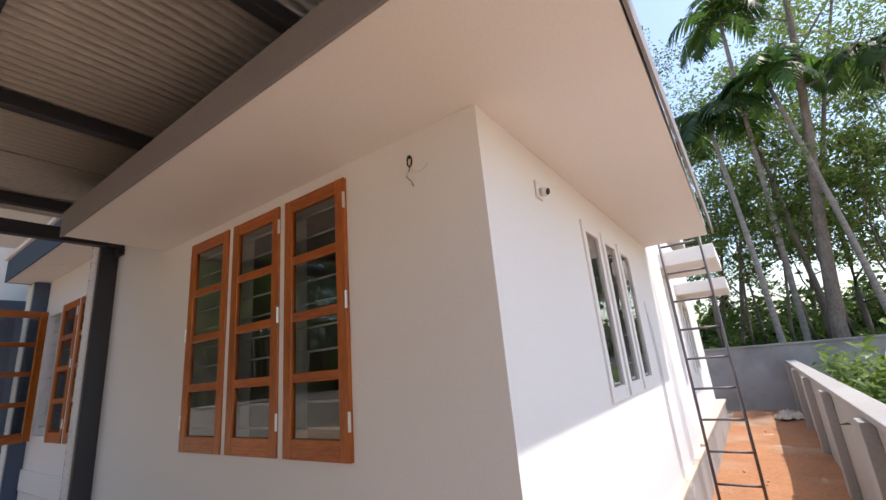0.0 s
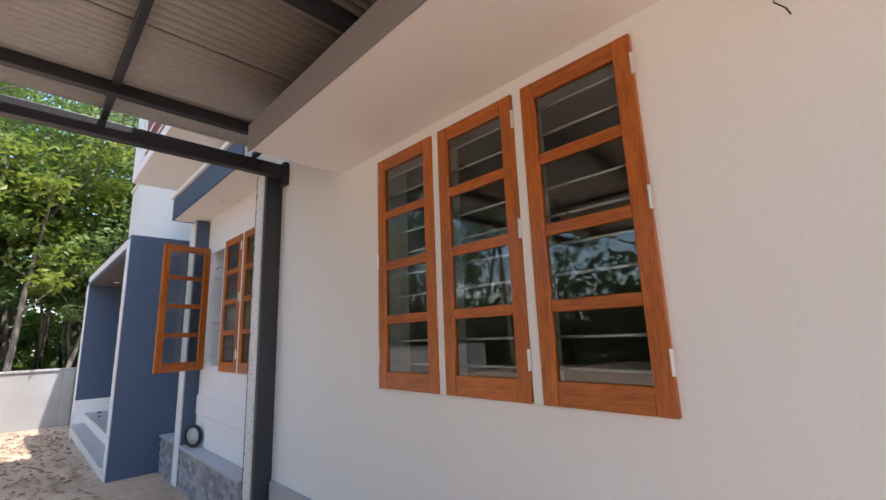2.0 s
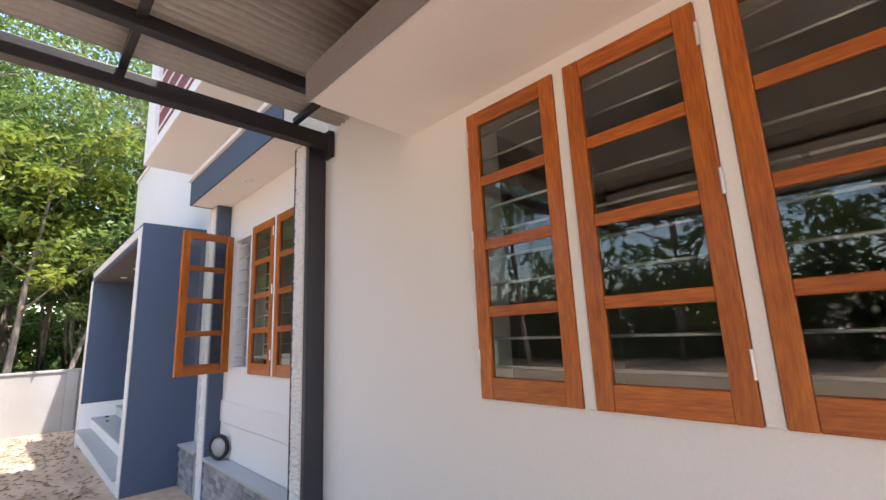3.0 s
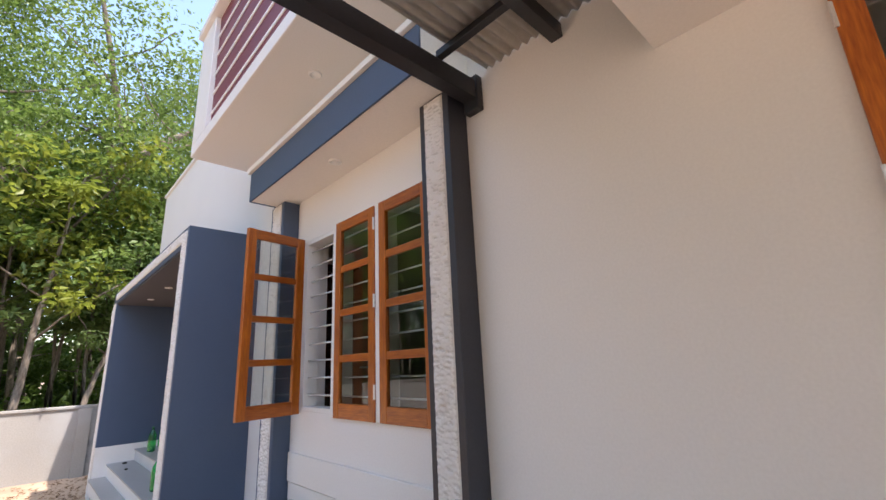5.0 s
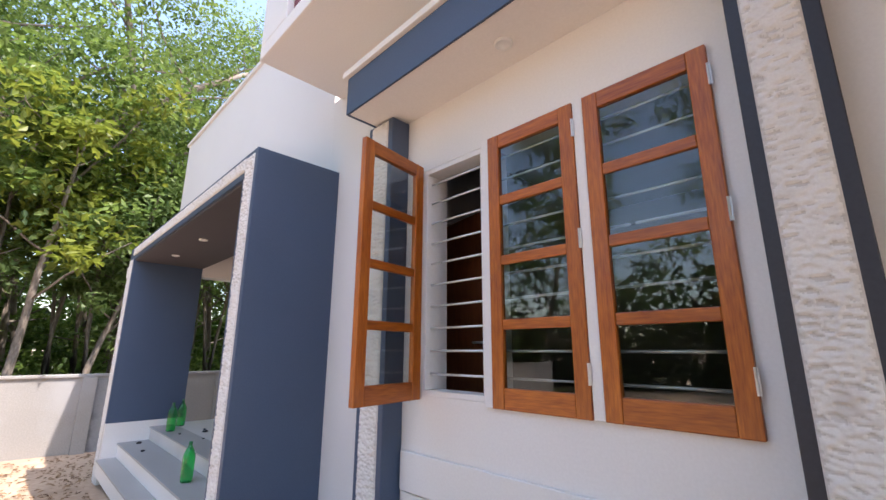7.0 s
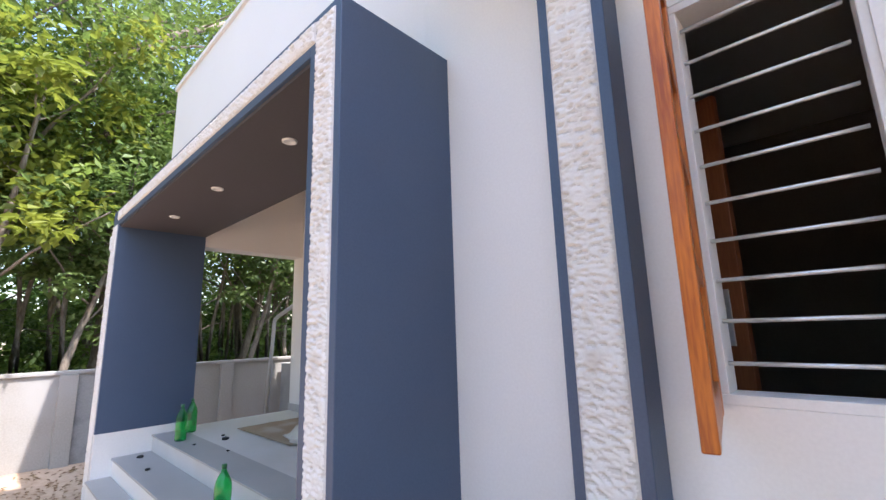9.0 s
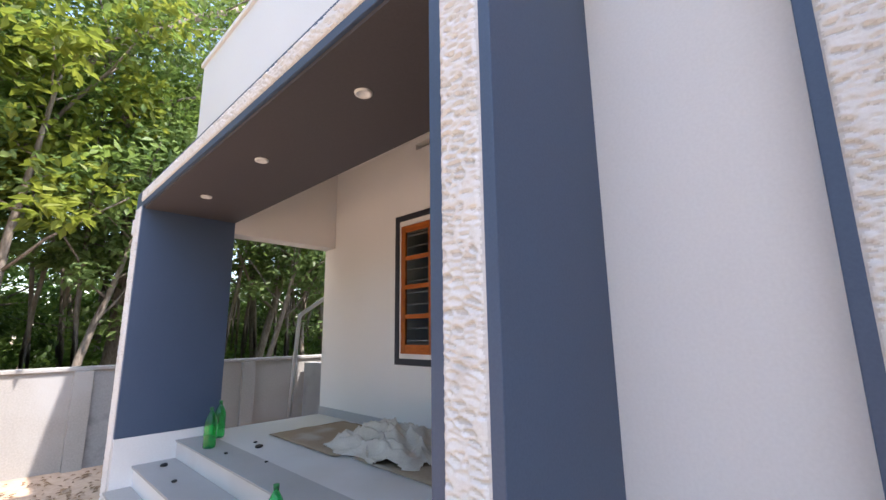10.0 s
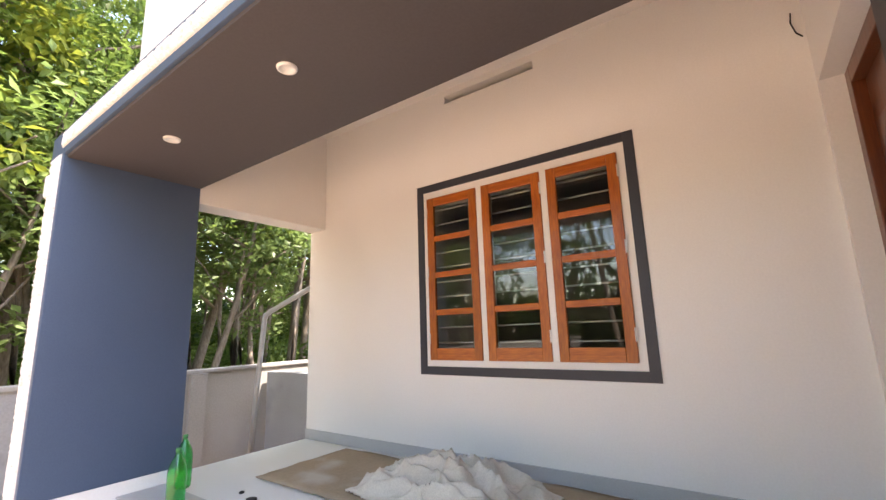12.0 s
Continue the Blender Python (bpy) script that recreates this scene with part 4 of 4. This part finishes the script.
for k, (x, y, z, r) in enumerate([(-10.15, 0.28, 0.50, 0.035), (-10.35, 0.33, 0.50, 0.018), (-10.75, -0.30, 0.355, 0.03), (-10.2, -0.36, 0.355, 0.022), (-10.1, -0.02, 0.516, 0.016), (-9.6, 0.1, 0.516, 0.014)]):
    pebble(x, y, z, r, k * 3.0, RUBBER, "small dark lump of rubble lying on the porch")

# round lid leaning on the ledge under the window
lid = tagged(holder("round_lid", pose(-5.62, -0.09, 0.476, 0, 0, 28)), "small round black-rimmed lid leaning on the plinth ledge", "lid")
pts = [(0.10 * math.cos(2 * math.pi * k / 28), 0.0, 0.118 + 0.10 * math.sin(2 * math.pi * k / 28)) for k in range(29)]
mesh_object("rim", tube_mesh(pts, 0.018, 8), RUBBER, lid, smooth=True)
bm = lathe([(0.001, -0.008), (0.06, -0.010), (0.085, -0.004), (0.085, 0.004), (0.001, 0.006)], 28)
bmesh.ops.rotate(bm, verts=bm.verts, matrix=Matrix.Rotation(math.radians(90), 3, "X"))
bmesh.ops.translate(bm, verts=bm.verts, vec=(0, 0, 0.118))
mesh_object("disc", bm, SKIRT, lid, smooth=True)

# bent steel handrail in the side yard
rail = tagged(mesh_object("handrail", tube_mesh([(-13.05, 2.0, -0.2), (-12.93, 2.0, 0.9), (-12.83, 2.0, 1.74), (-12.80, 2.0, 1.80), (-12.70, 2.0, 1.84), (-11.9, 2.0, 2.08), (-11.26, 2.0, 2.3)], 0.033, 10), SKIRT, smooth=True),
              "grey steel pipe handrail beside the house", "handrail")


def wire(name, pts, r, mat, label):
    return tagged(mesh_object(name, tube_mesh(pts, r, 6), mat, smooth=True), label, "wire")


def curl(x, y, z, seed, n=14, size=0.05):
    r = random.Random(seed)
    p, a = Vector((x, y, z)), -1.4
    out = [p.copy()]
    for k in range(n):
        a += r.uniform(-0.5, 0.62)
        p = p + Vector((math.cos(a), 0, math.sin(a))) * size * 0.45
        p.y = y - 0.012 - 0.012 * math.sin(k * 0.9)
        out.append(p.copy())
    return out


# wall lamp point with loose wires
point = tagged(holder("lamp_point", pose(-0.37, 0.0, 2.565)), "open wall lamp point with a ring of loose wire", "lamp point")
ring = [(0.013 * math.cos(2 * math.pi * k / 20), -0.004, 0.028 * math.sin(2 * math.pi * k / 20)) for k in range(21)]
mesh_object("ring", tube_mesh(ring, 0.0035, 8), RUBBER, point, smooth=True)
mesh_object("hole", tube_mesh([(0, -0.001, 0.02), (0, -0.006, 0.02)], 0.008, 12), RUBBER, point)
mesh_object("lead", tube_mesh([(0.0, -0.004, -0.02), (0.01, -0.02, -0.05), (-0.012, -0.02, -0.08), (0.012, -0.014, -0.11), (0.02, -0.012, -0.135)], 0.0022, 6), RUBBER, point, smooth=True)
mesh_object("lead", tube_mesh([(0.0, -0.004, -0.02), (0.03, -0.02, -0.07), (0.075, -0.018, -0.075), (0.11, -0.012, -0.055)], 0.0022, 6), PLASTIC, point, smooth=True)
wire("wire", [(-7.05, 1.508, 3.2), (-7.06, 1.49, 3.13), (-7.045, 1.485, 3.06), (-7.02, 1.49, 3.03)], 0.004, RUBBER, "short loose black wire hanging from the porch wall")

# pipe stub fitting on the side wall
stub = tagged(holder("pipe_fitting", pose(0.0, 0.60, 2.47)), "white plastic pipe fitting with a dark open end", "pipe fitting")
boxes("plate", [(0.0, 0.012, -0.05, 0.03, -0.045, 0.055)], PLASTIC, stub, bevel=0.004)
mesh_object("tube", tube_mesh([(0.01, 0.0, 0.0), (0.03, 0.0, -0.006), (0.05, -0.004, -0.012)], 0.022, 14), PLASTIC, stub, smooth=True)
mesh_object("bore", tube_mesh([(0.0495, -0.0039, -0.0119), (0.053, -0.0046, -0.013)], 0.017, 14), RUBBER, stub)

# cables down the side wall
for k in range(3):
    y = 2.85 + 0.05 * k
    wire("cable", [(0.008, y, 2.05 - 0.1 * k), (0.012, y + 0.02, 1.5), (0.010, y + 0.01, 1.0), (0.014, y + 0.05, 0.56), (0.06, y + 0.05, 0.50), (0.062, y + 0.06, 0.12)], 0.004, PLASTIC, "thin grey cable run down the white side wall")

tagged(boxes("switch_plate", [(-6.993, -6.985, -0.49, -0.41, 1.50, 1.64)], PLASTIC, bevel=0.002), "small white plate fixed on the dark porch pier", "switch plate")

# far window shades and ventilator on the side wall
for y0, y1, z0, z1 in [(4.6, 5.9, 2.62, 2.80), (6.4, 7.6, 2.42, 2.60)]:
    tagged(boxes("canopy_side", [(-0.12, 0.60, y0, y1, z0, z1)], WHITE, bevel=0.008), "white concrete window shade on the side wall", "canopy", kind="structure")
vent = tagged(boxes("ventilator", [(-0.12, -0.09, 4.7, 4.75, 2.1, 2.45), (-0.12, -0.09, 5.2, 5.25, 2.1, 2.45), (-0.12, -0.09, 4.75, 5.2, 2.1, 2.14), (-0.12, -0.09, 4.75, 5.2, 2.41, 2.45)], WHITE), "small white framed ventilator window", "ventilator")
boxes("pane", [(-0.118, -0.112, 4.75, 5.2, 2.14, 2.41)], CEMENT, vent, bevel=0)
win_far = tagged(boxes("window_side_rear", [(-0.12, -0.09, 6.6, 6.66, 1.2, 2.3), (-0.12, -0.09, 7.3, 7.36, 1.2, 2.3), (-0.12, -0.09, 6.66, 7.3, 1.2, 1.25), (-0.12, -0.09, 6.66, 7.3, 2.25, 2.3), (-0.12, -0.09, 6.95, 7.0, 1.25, 2.25)], WHITE), "white framed rear side window", "window", kind="structure")
boxes("pane", [(-0.118, -0.112, 6.66, 7.3, 1.25, 2.25)], CEMENT, win_far, bevel=0)
# wall light on the outer face of the portal
tagged(boxes("wall_light", [(PX0 - 0.07, PX0, -0.66, -0.52, 2.5, 2.67)], PLASTIC, bevel=0.02), "small white box light on the portal side", "lamp")


# leaf litter and grit on the yard
def litter(name, x0, x1, y0, y1, count, seed, mat, size, label):
    r = random.Random(seed)
    bm = bmesh.new()
    for _ in range(count):
        x, y = r.uniform(x0, x1), r.uniform(y0, y1)
        a, L = r.uniform(0, 6.28), size * r.uniform(0.5, 1.4)
        d, s = Vector((math.cos(a), math.sin(a), r.uniform(-0.1, 0.25))), Vector((-math.sin(a), math.cos(a), r.uniform(-0.2, 0.2)))
        p = Vector((x, y, ground_height(x, y) + 0.012))
        v = [bm.verts.new(q) for q in (p, p + d * L * 0.5 + s * L * 0.22 + Vector((0, 0, 0.012)), p + d * L, p + d * L * 0.5 - s * L * 0.22 + Vector((0, 0, 0.008)))]
        bm.faces.new((v[0], v[1], v[2]))
        bm.faces.new((v[0], v[2], v[3]))
    tagged(mesh_object(name, bm, mat, recalc=False), label, "leaf litter", kind="stuff")


litter("leaf_litter", -13.3, -4.5, -5.0, -0.75, 2600, 3, DRYLEAF, 0.075, "dry brown leaves scattered over the yard soil")
litter("leaf_litter", -13.3, -11.3, -1.0, 2.2, 500, 4, DRYLEAF, 0.075, "dry brown leaves beside the boundary wall")
r = random.Random(12)
bm = bmesh.new()
for _ in range(420):
    x, y, s = r.uniform(-13, -4), r.uniform(-5, -0.8), 0.005 + 0.016 * r.random() ** 3
    if r.random() < 0.25:
        x, y = r.uniform(0.1, 1.2), r.uniform(1, 11)
    bmesh.ops.create_icosphere(bm, subdivisions=1, radius=s, matrix=pose(x, y, (0.085 if x > 0 else ground_height(x, y)) + s * 0.3, r.uniform(0, 90), r.uniform(0, 90)) @ Matrix.Diagonal((1, 0.8, 0.6, 1)))
tagged(mesh_object("gravel", bm, YARD, smooth=False), "small stones and clods on the bare soil", "gravel", kind="stuff")

# small tiles on the plinth
bm = bmesh.new()
add_box(bm, 0, 0.106, -0.008, 0, 0, 0.049)
bmesh.ops.bevel(bm, geom=list(bm.edges), offset=0.003, segments=1, affect="EDGES")
tile_mesh = bpy.data.meshes.new("tile")
bm.to_mesh(tile_mesh)
bm.free()
tile_mesh.materials.append(TILE)
rt = random.Random(6)
for x0, x1 in ((-5.85, -4.075), (-6.735, -6.13)):
    for j in range(8):
        n = int((x1 - x0) / 0.11)
        for i in range(n):
            x = x0 + 0.002 + i * 0.11 + (0.05 if j % 2 and i < n - 1 else 0)
            t = new("tile", tile_mesh)
            t.parent = plinth2
            t.matrix_basis = pose(x, -0.1405 + rt.uniform(-0.003, 0.0), 0.032 + j * 0.052)
